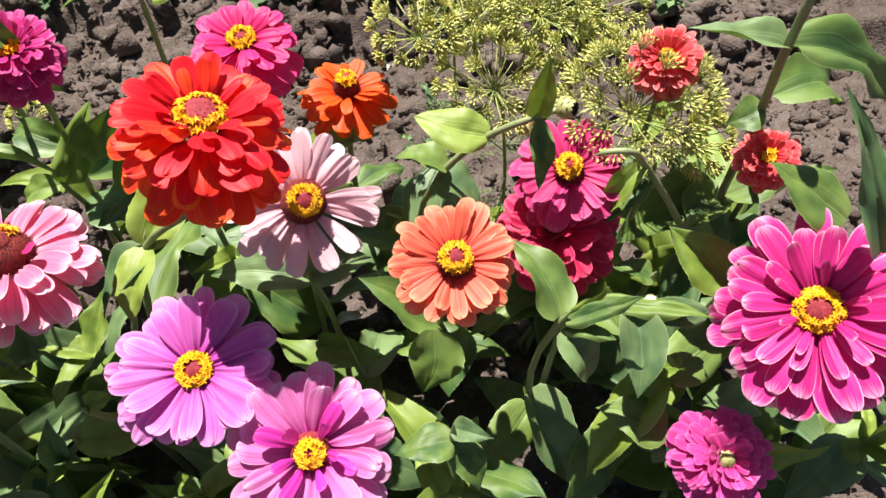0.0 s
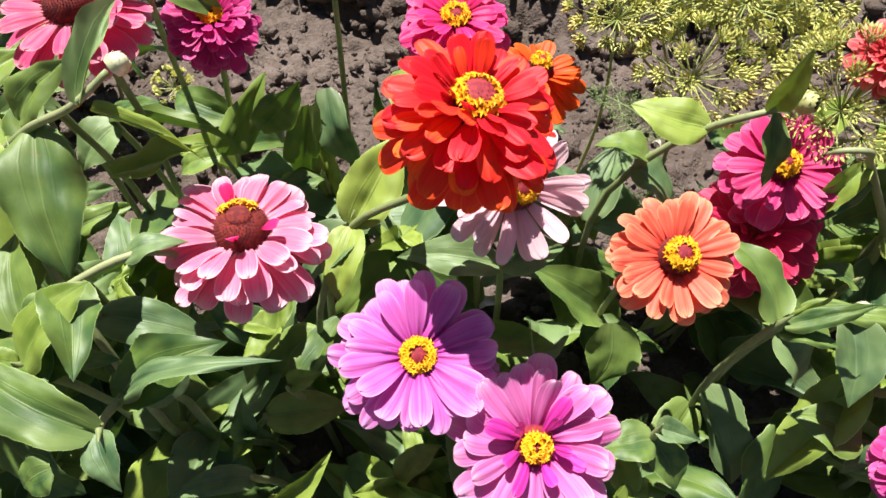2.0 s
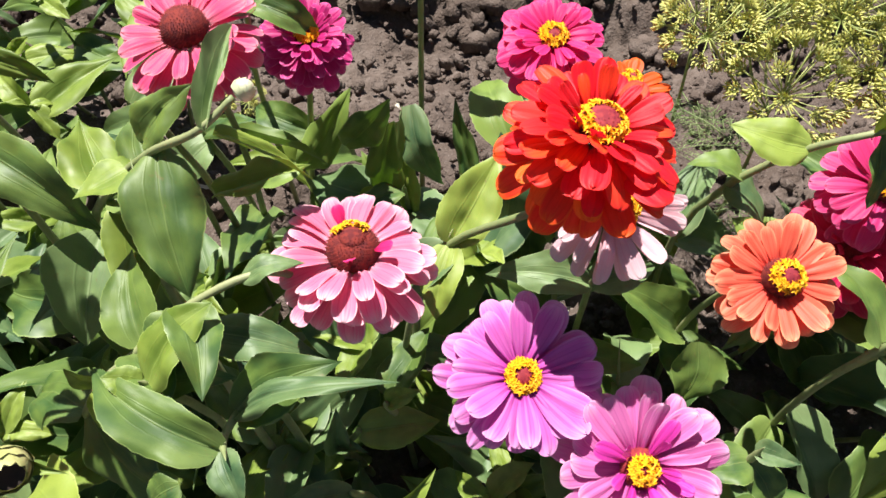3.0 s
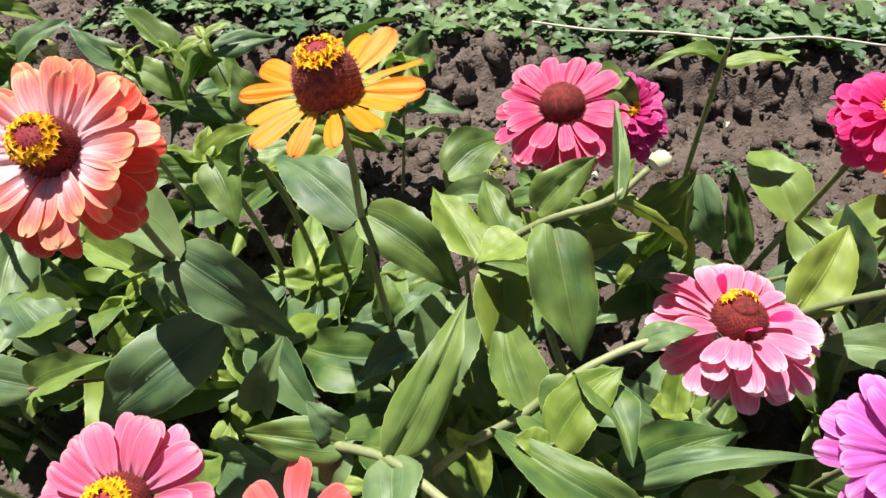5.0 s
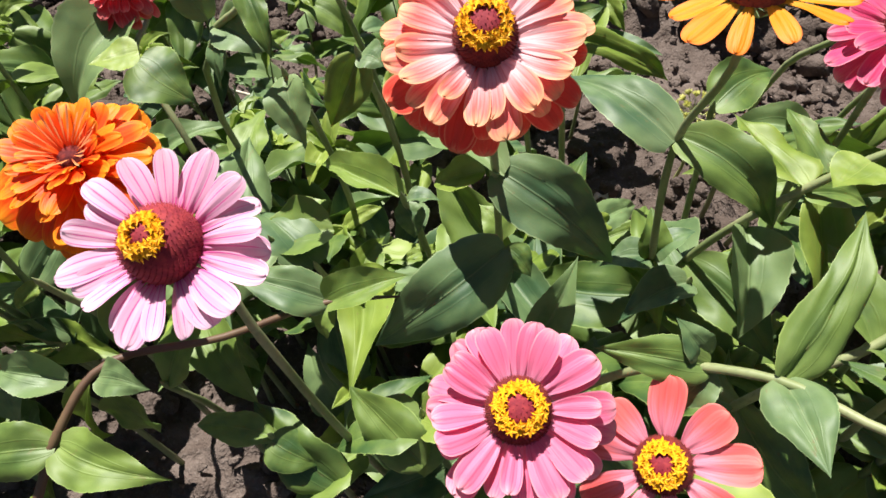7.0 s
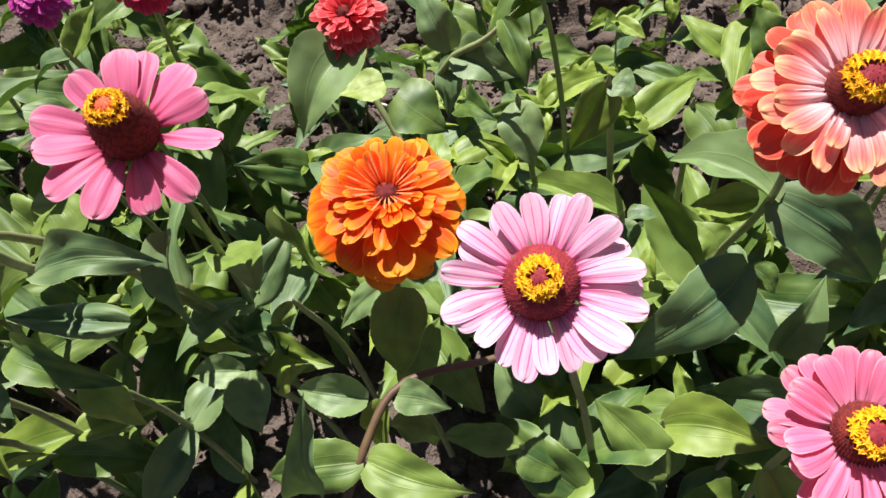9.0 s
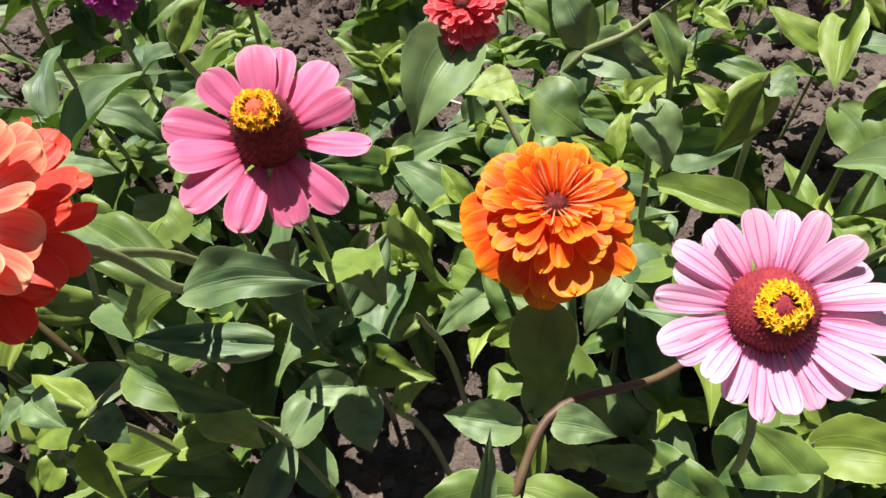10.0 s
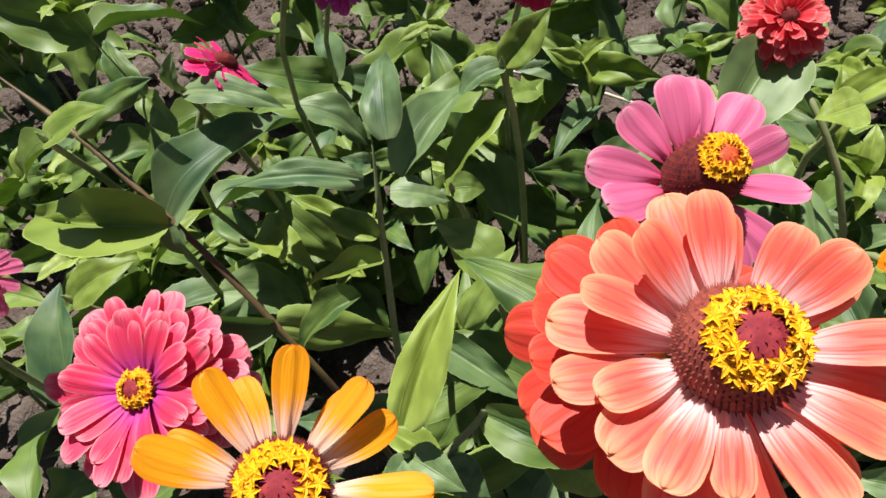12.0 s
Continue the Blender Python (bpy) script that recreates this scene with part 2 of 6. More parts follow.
WARM = petal_stuff("petal_light_peach", (0.94, 0.64, 0.62), (0.89, 0.145, 0.1), (0.94, 0.4, 0.22), edge_at=(0.58, 0.97), root_at=(0.22, 0.52), side=0.26, crease=(0.76, 0.05, 0.08), marked=0.55)
SCARLET = petal_stuff("petal_scarlet", (0.7, 0.05, 0.04), (0.76, 0.06, 0.04), (0.78, 0.11, 0.05))
GOLD = petal_stuff("petal_gold", (0.9, 0.6, 0.5), (0.91, 0.36, 0.008), (0.91, 0.27, 0.01), root_at=(0.22, 0.48), edge_at=(0.75, 1.05))
DEEP_ROSE = petal_stuff("petal_deep_rose", (0.58, 0.05, 0.15), (0.74, 0.15, 0.31), (0.82, 0.3, 0.43), edge_at=(0.66, 1.0))
ROOT_STRAP = petal_stuff("petal_strap", (0.86, 0.2, 0.05), (0.9, 0.4, 0.16), (0.92, 0.55, 0.25))
VIVID_ORCHID = petal_stuff("petal_vivid_orchid", (0.66, 0.03, 0.36), (0.72, 0.05, 0.42), (0.76, 0.12, 0.48))

# ---------------------------------------------------------------- shapes


def mesh_of(name, verts, faces, uvs=None, material=None, smooth=True):
    me = bpy.data.meshes.new(name)
    me.from_pydata([tuple(p) for p in verts], [], faces)
    if uvs is not None:
        layer = me.uv_layers.new(name="uv").data
        for loop in me.loops:
            layer[loop.index].uv = uvs[loop.vertex_index]
    if material:
        me.materials.append(material)
    if smooth:
        me.polygons.foreach_set("use_smooth", [True] * len(me.polygons))
    me.update()
    return me


def part(name, mesh, parent, label="", matrix=None):
    ob = new(name, mesh)
    ob.parent = parent
    if matrix is not None:
        ob.matrix_basis = matrix
    if label:
        ob["label"] = label
    return ob


def sheet(nu, nv, place):
    """A grid of nu x nv cells; place(u, v) gives a point for u in -1..1 and v in 0..1."""
    verts, uvs, faces = [], [], []
    for j in range(nv + 1):
        for i in range(nu + 1):
            u, v = 2 * i / nu - 1, j / nv
            verts.append(place(u, v))
            uvs.append(((u + 1) / 2, v))
    for j in range(nv):
        for i in range(nu):
            a = j * (nu + 1) + i
            faces.append((a, a + 1, a + nu + 2, a + nu + 1))
    return verts, uvs, faces


def tube(points, radii, sides=8):
    """A tapered tube along points."""
    pts = [Vector(p) for p in points]
    verts, faces, uvs = [], [], []
    side = Vector((1, 0, 0))
    for k, p in enumerate(pts):
        d = (pts[min(k + 1, len(pts) - 1)] - pts[max(k - 1, 0)]).normalized()
        side = (side - d * side.dot(d))
        side = side.normalized() if side.length > 1e-4 else d.orthogonal().normalized()
        up = d.cross(side)
        r = radii[k] if hasattr(radii, "__len__") else radii
        for s in range(sides):
            a = 2 * math.pi * s / sides
            verts.append(p + (side * math.cos(a) + up * math.sin(a)) * r)
            uvs.append((s / sides, k / len(pts)))
    for k in range(len(pts) - 1):
        for s in range(sides):
            a, b = k * sides + s, k * sides + (s + 1) % sides
            faces.append((a, b, b + sides, a + sides))
    faces.append(tuple(range(sides))[::-1])
    faces.append(tuple((len(pts) - 1) * sides + s for s in range(sides)))
    return verts, uvs, faces


def smooth_line(points, steps=6):
    """A smooth line through points, whose slope at each follows the nearer neighbour more, so that it never swings past its ends."""
    p = [Vector(q) for q in points]
    gap = [max((b - a).length, 1e-6) for a, b in zip(p, p[1:])]
    slope = [(b - a) / g for a, b, g in zip(p, p[1:], gap)]
    at = [slope[0]] + [(slope[k - 1] * gap[k] + slope[k] * gap[k - 1]) / (gap[k - 1] + gap[k]) for k in range(1, len(gap))] + [slope[-1]]
    out = []
    for k, g in enumerate(gap):
        for q in range(steps):
            t = q / steps
            out.append(p[k] * (1 + 2 * t) * (1 - t) ** 2 + at[k] * g * t * (1 - t) ** 2 + p[k + 1] * t * t * (3 - 2 * t) + at[k + 1] * g * t * t * (t - 1))
    out.append(p[-1])
    return out


def joined(pieces):
    verts, uvs, faces = [], [], []
    for pv, pu, pf in pieces:
        n = len(verts)
        verts += list(pv)
        uvs += list(pu)
        faces += [tuple(i + n for i in f) for f in pf]
    return verts, uvs, faces


def ground_height(x, y):
    """The bed falls a little towards a furrow, and a low bank of clods stands behind that."""
    s = min(max((y - 0.55) / 0.4, 0), 1)
    z = 0.055 - 0.115 * s * s * (3 - 2 * s)
    b = min(max((y - 0.97) / 0.07, 0), 1)
    z += 0.05 * b * b * (3 - 2 * b)
    z += 0.022 * noise.noise((x * 3.1, y * 3.4, 0.3)) + 0.010 * noise.noise((x * 11, y * 11, 4.0))
    return z


# ---------------------------------------------------------------- zinnia parts


def leaf_shape(name, rng, material):
    """A stalkless ovate leaf, one long and one wide, along x: clasping base, pointed tip, three sunk ribs."""
    arch, fold, twist = rng.uniform(-0.02, 0.3), rng.uniform(0.15, 0.85), rng.uniform(-0.55, 0.55)
    wave, ph, bend = rng.uniform(0.03, 0.11), rng.uniform(0, 6), rng.uniform(-0.12, 0.12)
    swell, taper = rng.uniform(0.48, 0.66), rng.uniform(0.85, 1.3)
    most = max((q / 40 + 0.035) ** swell * (1 - q / 40) ** taper for q in range(40))
    droop, rolled = rng.uniform(0.0, 0.45), rng.uniform(-0.1, 0.5)
    seed = rng.uniform(0, 50)

    def place(u, v):
        w = max(0.5 * (v + 0.035) ** swell * max(0.0, 1 - v) ** taper / most, 0.004)
        w *= 1 + 0.05 * noise.noise((v * 7, 3 if u > 0 else 9, seed)) + 0.018 * math.sin(v * 70 + ph)
        y = u * w
        z = arch * 4 * v * (1 - v) - droop * v ** 3 + (fold * abs(u) ** 1.3 - rolled * abs(u) ** 4) * w * (1 - 0.4 * v)
        z -= (0.032 * math.exp(-(u / 0.1) ** 2) + 0.008 * math.exp(-((abs(u) - 0.4 + 0.15 * v) / 0.09) ** 2)) * min(1, 5 * w)
        z += wave * abs(u) ** 2 * math.sin(v * 11 + ph + (1.5 if u > 0 else 0)) * min(1, 4 * (1 - v))
        z += (0.04 * noise.noise((v * 5, y * 6, seed)) + 0.02 * math.sin((v - 0.6 * abs(u) * w) * 17 + seed) * abs(u) * (1 - abs(u))) * min(1, 6 * v)
        a = twist * v * 0.8
        return (v + 0.0, y * math.cos(a) + bend * math.sin(math.pi * v), z * 0.6 + y * math.sin(a))
    return mesh_of(name, *_order(sheet(16, 26, place)), material)


def _order(sheet_parts):
    verts, uvs, faces = sheet_parts
    return verts, faces, uvs


shape_rng = random.Random(11)
LEAVES = {m.name: [leaf_shape("leaf", shape_rng, m) for _ in range(14)] for m in (LEAF, YOUNG, GREY)}
leaf_rng = random.Random(5)


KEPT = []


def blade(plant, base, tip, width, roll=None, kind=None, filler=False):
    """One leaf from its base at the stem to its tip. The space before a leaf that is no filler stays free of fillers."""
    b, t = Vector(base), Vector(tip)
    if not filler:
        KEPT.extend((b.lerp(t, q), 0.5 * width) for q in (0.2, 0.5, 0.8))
    x = t - b
    n = x.length
    x.normalize()
    up = Vector((0, -0.25, 1)) if abs(x.z) < 0.75 else Vector((0, -1, 0.4))
    y = up.cross(x).normalized()
    z = x.cross(y)
    m = Matrix((x, y, z)).transposed().to_4x4()
    m = Matrix.Translation(b) @ m @ Matrix.Rotation(leaf_rng.uniform(-0.35, 0.35) if roll is None else radians(roll), 4, "X")
    m = m @ Matrix.Diagonal((n * 1.04, width, n * 0.95, 1))
    kind = kind or leaf_rng.choice(("leaf_green", "leaf_green", "leaf_green", "leaf_grey_green", "leaf_grey_green", "leaf_young"))
    return part("leaf", leaf_rng.choice(LEAVES[kind]), plant, "", m)


PETALS = {}
BLOOMS = []


def petal_shape(material, slim, droop, cup, curl, k):
    """A strap petal along x, one long, rounded at its tip, with two lengthwise creases."""
    key = (material.name, slim, droop, cup, curl, k)
    if key in PETALS:
        return PETALS[key]
    rng = random.Random(str(key))
    ph, notch, lean = rng.uniform(-0.5, 0.5), rng.uniform(0.0, 0.08), rng.uniform(-0.1, 0.1)
    tip_turn, sag = rng.uniform(-0.45, 0.5), rng.uniform(0.5, 1.7)
    peak, fold, ruck = rng.uniform(0.7, 0.8), rng.choice((-0.25, 0.1, 0.3, 0.45, 0.8)), rng.uniform(0.03, 0.07)

    def place(u, s):
        # rows close up towards the rounded tip
        if s < 0.45:
            v = peak * s / 0.45
            w = 0.3 + 0.7 * math.sin(0.5 * math.pi * min(1, v / 0.72))
        else:
            th = 0.5 * math.pi * (s - 0.45) / 0.55
            v = peak + (1 - peak) * math.sin(th)
            w = max(0.0, math.cos(th)) ** 0.72
        w *= 0.58 * slim
        x = v - notch * (math.exp(-((u - 0.36 - 0.2 * ph) / 0.17) ** 2) + 0.8 * math.exp(-((u + 0.36 - 0.2 * ph) / 0.17) ** 2)) * max(0, (v - 0.8) / 0.2) - 0.02 * slim * u * u * v
        y = u * w + lean * v * v
        z = -droop * sag * v * v - (0.25 + 0.5 * cup) * slim * 0.5 * u * u * (1 - 0.55 * v) + (curl + 0.28 * tip_turn) * max(0, v - 0.55) ** 2 * 2.5
        z += fold * 0.24 * slim * abs(u) ** 1.5 * math.sin(math.pi * min(1, v * 1.05)) + ruck * math.cos(u * 6.5 + ph) * slim * (1 - 0.5 * v)
        z += 0.012 * math.sin(6 * v + 5 * ph) * u
        return (x, y, z)
    PETALS[key] = mesh_of("petal", *_order(sheet(10, 13, place)), material)
    return PETALS[key]


def cone_mesh(r, h, material, flat=0.25, bristle=1.0, scales=420):
    """The domed middle of a flower, set with short chaff scales in spirals."""
    def surface(s):
        return r * math.sin(min(1.0, s) * math.pi / 2) ** (0.75 if h > r else 0.9), h * (math.cos(s * math.pi / 2) ** (0.55 + flat))
    verts, faces = [], []
    rings, seg = 8, 18
    for j in range(rings + 1):
        rad, z = surface(max(0.02, j / rings))
        for i in range(seg):
            a = 2 * math.pi * i / seg
            verts.append((rad * math.cos(a), rad * math.sin(a), z))
    for j in range(rings):
        for i in range(seg):
            a, b = j * seg + i, j * seg + (i + 1) % seg
            faces.append((a, a + seg, b + seg, b))
    faces.append(tuple(range(seg)))
    n = scales
    for k in range(n):
        s = math.sqrt((k + 0.5) / n)
        rad, z = surface(s)
        a = k * 2.39996
        c = Vector((rad * math.cos(a), rad * math.sin(a), z))
        out = Vector((math.cos(a) * (0.35 + 0.65 * s), math.sin(a) * (0.35 + 0.65 * s), 1.0 - 0.55 * s)).normalized()
        t = Vector((-math.sin(a), math.cos(a), 0)) * 0.0005
        w = out.cross(t)
        ln = 0.0015 * bristle
        i = len(verts)
        verts += [c + t - out * 0.0006, c - t - out * 0.0006, c + w - out * 0.0006, c + out * ln]
        faces += [(i, i + 2, i + 3), (i + 2, i + 1, i + 3), (i + 1, i, i + 3)]
    return mesh_of("flower_head", verts, faces, None, material)


def floret_mesh(r_in, r_out, z_of, count, rng, size=0.0034, arc=(0, 6.2832)):
    """A ring of small five-pointed florets."""
    verts, faces = [], []
    mid, seg = (r_in + r_out) / 2, 30
    for i in range(seg + 1):
        a = arc[0] + (arc[1] - arc[0]) * i / seg
        for q in range(6):
            b = 2 * math.pi * q / 6
            rad = mid + (r_out - r_in) * 0.24 * math.cos(b) * (1 + 0.5 * math.sin(11 * a))
            verts.append(Vector((rad * math.cos(a), rad * math.sin(a), z_of(mid) + 0.0004 + 0.001 * math.sin(b))))
    for i in range(seg):
        for q in range(6):
            a, b = i * 6 + q, i * 6 + (q + 1) % 6
            faces.append((a, a + 6, b + 6, b))
    count = int(count * 1.7)
    for k in range(count):
        a = arc[0] + (arc[1] - arc[0]) * (k + rng.uniform(-0.3, 0.3)) / count
        rad = r_in + (r_out - r_in) * ((k % 2) * 0.6 + rng.uniform(0.05, 0.3))
        c = Vector((rad * math.cos(a), rad * math.sin(a), z_of(rad) + rng.uniform(0.0012, 0.0042)))
        n = Vector((math.cos(a) * rng.uniform(0.1, 0.6), math.sin(a) * rng.uniform(0.1, 0.6), 1)).normalized()
        x = n.orthogonal().normalized()
        y = n.cross(x)
        spin, s = rng.uniform(0, 6), size * rng.uniform(0.85, 1.15)
        i0 = len(verts)
        verts += [c, c - n * 0.004]
        for q in range(5):
            b = spin + q * 1.2566
            d, e = x * math.cos(b) + y * math.sin(b), y * math.cos(b) - x * math.sin(b)
            i = len(verts)
            verts += [c + d * s * 0.5 + e * s * 0.2 + n * 0.0006, c + d * s - n * 0.0004, c + d * s * 0.5 - e * s * 0.2 + n * 0.0006,
                      c + d * s * 0.16 + e * s * 0.2, c + d * s * 0.16 - e * s * 0.2]
            faces += [(i0, i + 3, i, i + 1), (i0, i + 1, i + 2, i + 4), (i + 3, i + 4, i0 + 1)]
    return mesh_of("floret_ring", verts, faces, None, FLORET, False)


def head(plant, ring, axis, span_m, petals, rows, cone=(0.011, 0.010), disc=(0.007, 0.011, 26), core=None, seed=0, label="", core_label="", tall=0.0, arc=(0, 6.2832), crown=None):
    """A flower: the cone carries the florets and the petals. rows: count, length, lift in degrees, drop, slim, droop, cup, curl[, material]."""
    rng = random.Random(seed * 7 + 3)
    z = Vector(axis).normalized()
    x = Vector((1, 0.2, 0.1))
    x = (x - z * x.dot(z)).normalized()
    y = z.cross(x)
    turn = Matrix((x, y, z)).transposed().to_4x4()
    r, h = cone
    centre = Vector(ring) - z * (h + tall)
    top = part("flower_head", cone_mesh(r, h, core or CONE), plant, label, Matrix.Translation(centre) @ turn)
    if disc:
        part("floret_ring", floret_mesh(disc[0], disc[1], lambda q: h * max(0.0, 1 - (q / (r * 1.02)) ** 2.4) ** 0.5 - 0.0004, disc[2], rng, 0.0029, arc), top, "bright yellow star-shaped florets")
        me = cone_mesh(disc[0] * 1.06, 0.0042, crown or CONE_ROSE, bristle=0.75, scales=90)
        part("crown", me, top, "rough unopened middle", Matrix.Translation((0, 0, h - 0.0026)))
    BLOOMS.append((centre, z, span_m / 2))
    half = span_m / 2
    for row, spec in enumerate(rows):
        count, length, lift, drop, slim, droop, cup, curl = spec[:8]
        stuff = spec[8] if len(spec) > 8 else petals
        ph = rng.uniform(0, 6)
        r0 = r * (0.86 if drop <= 0.001 or row else 0.9)
        for k in range(count):
            a = ph + 2 * math.pi * (k + rng.uniform(-0.24, 0.24)) / count
            n = (half - r0) * length * rng.uniform(0.83, 1.07)
            m = Matrix.Rotation(a, 4, "Z") @ Matrix.Translation((r0, 0, -drop + rng.uniform(-0.0006, 0.0006)))
            m = m @ Matrix.Rotation(-radians(lift + rng.uniform(-11, 11)), 4, "Y") @ Matrix.Rotation(rng.choice((-1, 1)) * rng.uniform(0.0, 0.42), 4, "X") @ Matrix.Diagonal((n, n * rng.uniform(0.82, 1.1), n, 1))
            part("petal", petal_shape(stuff, slim, droop, cup, curl, rng.randrange(7)), top, "", m)
    # green bracts that hold the petals from below
    cup_parts = []
    for k in range(14):
        a = 2 * math.pi * k / 14
        d = Vector((math.cos(a), math.sin(a), 0))
        e = Vector((-math.sin(a), math.cos(a), 0))
        pts = [d * 0.002 - Vector((0, 0, 0.009)), d * r * 0.75 - Vector((0, 0, 0.0075)), d * r * 0.98 - Vector((0, 0, 0.002))]
        cup_parts.append(([pts[0], pts[1] + e * 0.0026, pts[1] - e * 0.0026, pts[2]], [(0, 0)] * 4, [(0, 1, 3, 2)]))
    pv, pu, pf = joined(cup_parts)
    drop = max(s[3] for s in rows)
    me = mesh_of("bract_cup", [Vector(p) - Vector((0, 0, drop)) for p in pv], pf, None, STEM)
    part("bract_cup", me, top, "green bracts")
    return centre - z * (0.008 + drop)


def stalk(plant, points, r0=0.0019, r1=0.003, material=None, pointed=False):
    line = smooth_line(points)
    radii = [(r0 + (r1 - r0) * k / (len(line) - 1)) * (min(1, 0.12 + 0.22 * k) if pointed else 1) * (1 + 0.06 * math.sin(2.3 * k)) for k in range(len(line))]
    v, u, f = tube(line, radii)
    part("stem", mesh_of("stem", v, f, u, material or STEM), plant)
    return line


def foot(x, y):
    return (x, y, ground_height(x, y) - 0.01)


def plant_at(label, x, y, group="zinnias in the bed"):
    """The Empty of one plant. Its parts keep the place's own metres."""
    ob = new("zinnia_plant")
    ob.empty_display_size = 0.02
    return tagged(ob, label, "flower", group)


def leaf_pairs(plant, line, first, last, count, rng, size=0.075, kind=None, steep=1.0):
    """Opposite pairs of leaves, each pair turned by a right angle against the one above."""
    turn = rng.uniform(0, 3)
    run = [0.0]
    for a, b in zip(line, line[1:]):
        run.append(run[-1] + (b - a).length)
    for k in range(count):
        q = (first + (last - first) * (k / max(1, count - 1))) * run[-1]
        p = line[min(range(len(line)), key=lambda i: abs(run[i] - q))]
        turn += math.pi / 2 + rng.uniform(-0.25, 0.25)
        n = size * rng.uniform(0.75, 1.2)
        for s in (0, math.pi):
            a = turn + s + rng.uniform(-0.2, 0.2)
            rise = rng.uniform(-0.9, 0.85) * steep
            t = p + Vector((math.cos(a), math.sin(a), rise)).normalized() * n
            t.z = max(t.z, ground_height(t.x, t.y) + 0.012)
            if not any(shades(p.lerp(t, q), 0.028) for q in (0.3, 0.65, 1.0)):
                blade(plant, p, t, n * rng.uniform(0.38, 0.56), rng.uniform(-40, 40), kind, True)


def shades(p, room):
    """Whether a point lies in the open space before a bloom."""
    for c, z, r in BLOOMS:
        d = p - c
        s = d.dot(z)
        if -0.018 < s < 0.4 and (d - z * s).length < r + room - 0.02 * min(s / 0.1, 1):
            return True
        # and the space on the path's side
        s = d.dot(PATHWARD)
        if 0.004 < s < 0.4 and (d - PATHWARD * s).length < r + 0.8 * room:
            return True
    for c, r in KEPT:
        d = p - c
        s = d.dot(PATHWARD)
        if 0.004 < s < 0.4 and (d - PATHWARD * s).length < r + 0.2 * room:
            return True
    return False


LATER = []
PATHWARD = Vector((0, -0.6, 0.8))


fill_rng = random.Random(23)


def bloom(label, ring, axis, span_m, petals, rows, nodes=(), base=None, pairs=3, seed=0, leaf_size=0.082, stem=None, group="zinnias in the bed", **more):
    """A whole plant with one flower."""
    x, y = base or (ring[0] - axis[0] * 0.05, ring[1] - axis[1] * 0.05)
    plant = plant_at(label, x, y, group)
    neck = head(plant, ring, axis, span_m, petals, rows, seed=seed, **more)
    z = Vector(axis).normalized()
    line = stalk(plant, [neck + z * 0.004, neck - z * 0.022, *nodes, foot(x, y)], material=stem)
    if pairs:
        LATER.append((plant, line, 0.34 if not nodes else 0.55, 0.72, pairs, leaf_size))
    return plant


def bud_on(plant, at, axis, size, material, open_top=False, name="bud"):
    """A bud with overlapping bracts; an old one shows its dark hollow."""
    z = Vector(axis).normalized()
    x = z.orthogonal().normalized()
    turn = Matrix.Translation(at) @ Matrix((x, z.cross(x), z)).transposed().to_4x4()
    verts, uvs, faces = [], [], []
    pieces = []
    def dome(u, v):
        a, e = math.pi * u, v * math.pi * (0.28 if open_top else 0.5)
        return (size * math.cos(a) * math.cos(e), size * math.sin(a) * math.cos(e), size * 1.15 * math.sin(e))
    def under(u, v):
        a, e = math.pi * u, -v * math.pi * 0.5
        return (size * math.cos(a) * math.cos(e), size * math.sin(a) * math.cos(e), size * 0.8 * math.sin(e))
    pieces += [sheet(14, 6, dome), sheet(14, 4, under)]
    for k in range(30):
        row = k // 10
        a = 2 * math.pi * (k % 10 + 0.5 * row) / 10
        e0, e1 = -0.5 + row * 0.42, 0.15 + row * 0.42
        def scale_piece(u, v, a=a, e0=e0, e1=e1):
            e = e0 + (e1 - e0) * v
            w = 0.42 * math.sqrt(max(0, 1 - (1.6 * v - 0.6) ** 2 if v > 0.375 else 1)) * u
            s = size * (1.03 + 0.15 * v * v)
            return (s * math.cos(a + w) * math.cos(e), s * math.sin(a + w) * math.cos(e), s * 1.1 * math.sin(e))
        pieces.append(sheet(4, 4, scale_piece))
    v, u, f = joined(pieces)
    ob = part(name, mesh_of(name, v, f, u, material), plant, "", turn)
    if open_top:
        # a shallow bowl; the hole's shade is put into its near-black colour
        def hollow(u, v):
            a = math.pi * u
            return (size * 0.66 * v * math.cos(a), size * 0.66 * v * math.sin(a), size * (0.62 + 0.24 * v * v))
        pv, pu, pf = sheet(16, 4, hollow)
        part("hollow", mesh_of("hollow", pv, pf, pu, DARK), ob, "dark hollow top")
    return ob


# ---------------------------------------------------------------- ground


def axis_steps(lo, hi, step, far, growth=1.35):
    out = [lo + step * k for k in range(int(round((hi - lo) / step)) + 1)]
    s, left, right = step, [], []
    a, b = lo, hi
    while a > -far or b < far:
        s *= growth
        a, b = a - s, b + s
        left.append(a)
        right.append(b)
    return left[::-1] + out + right


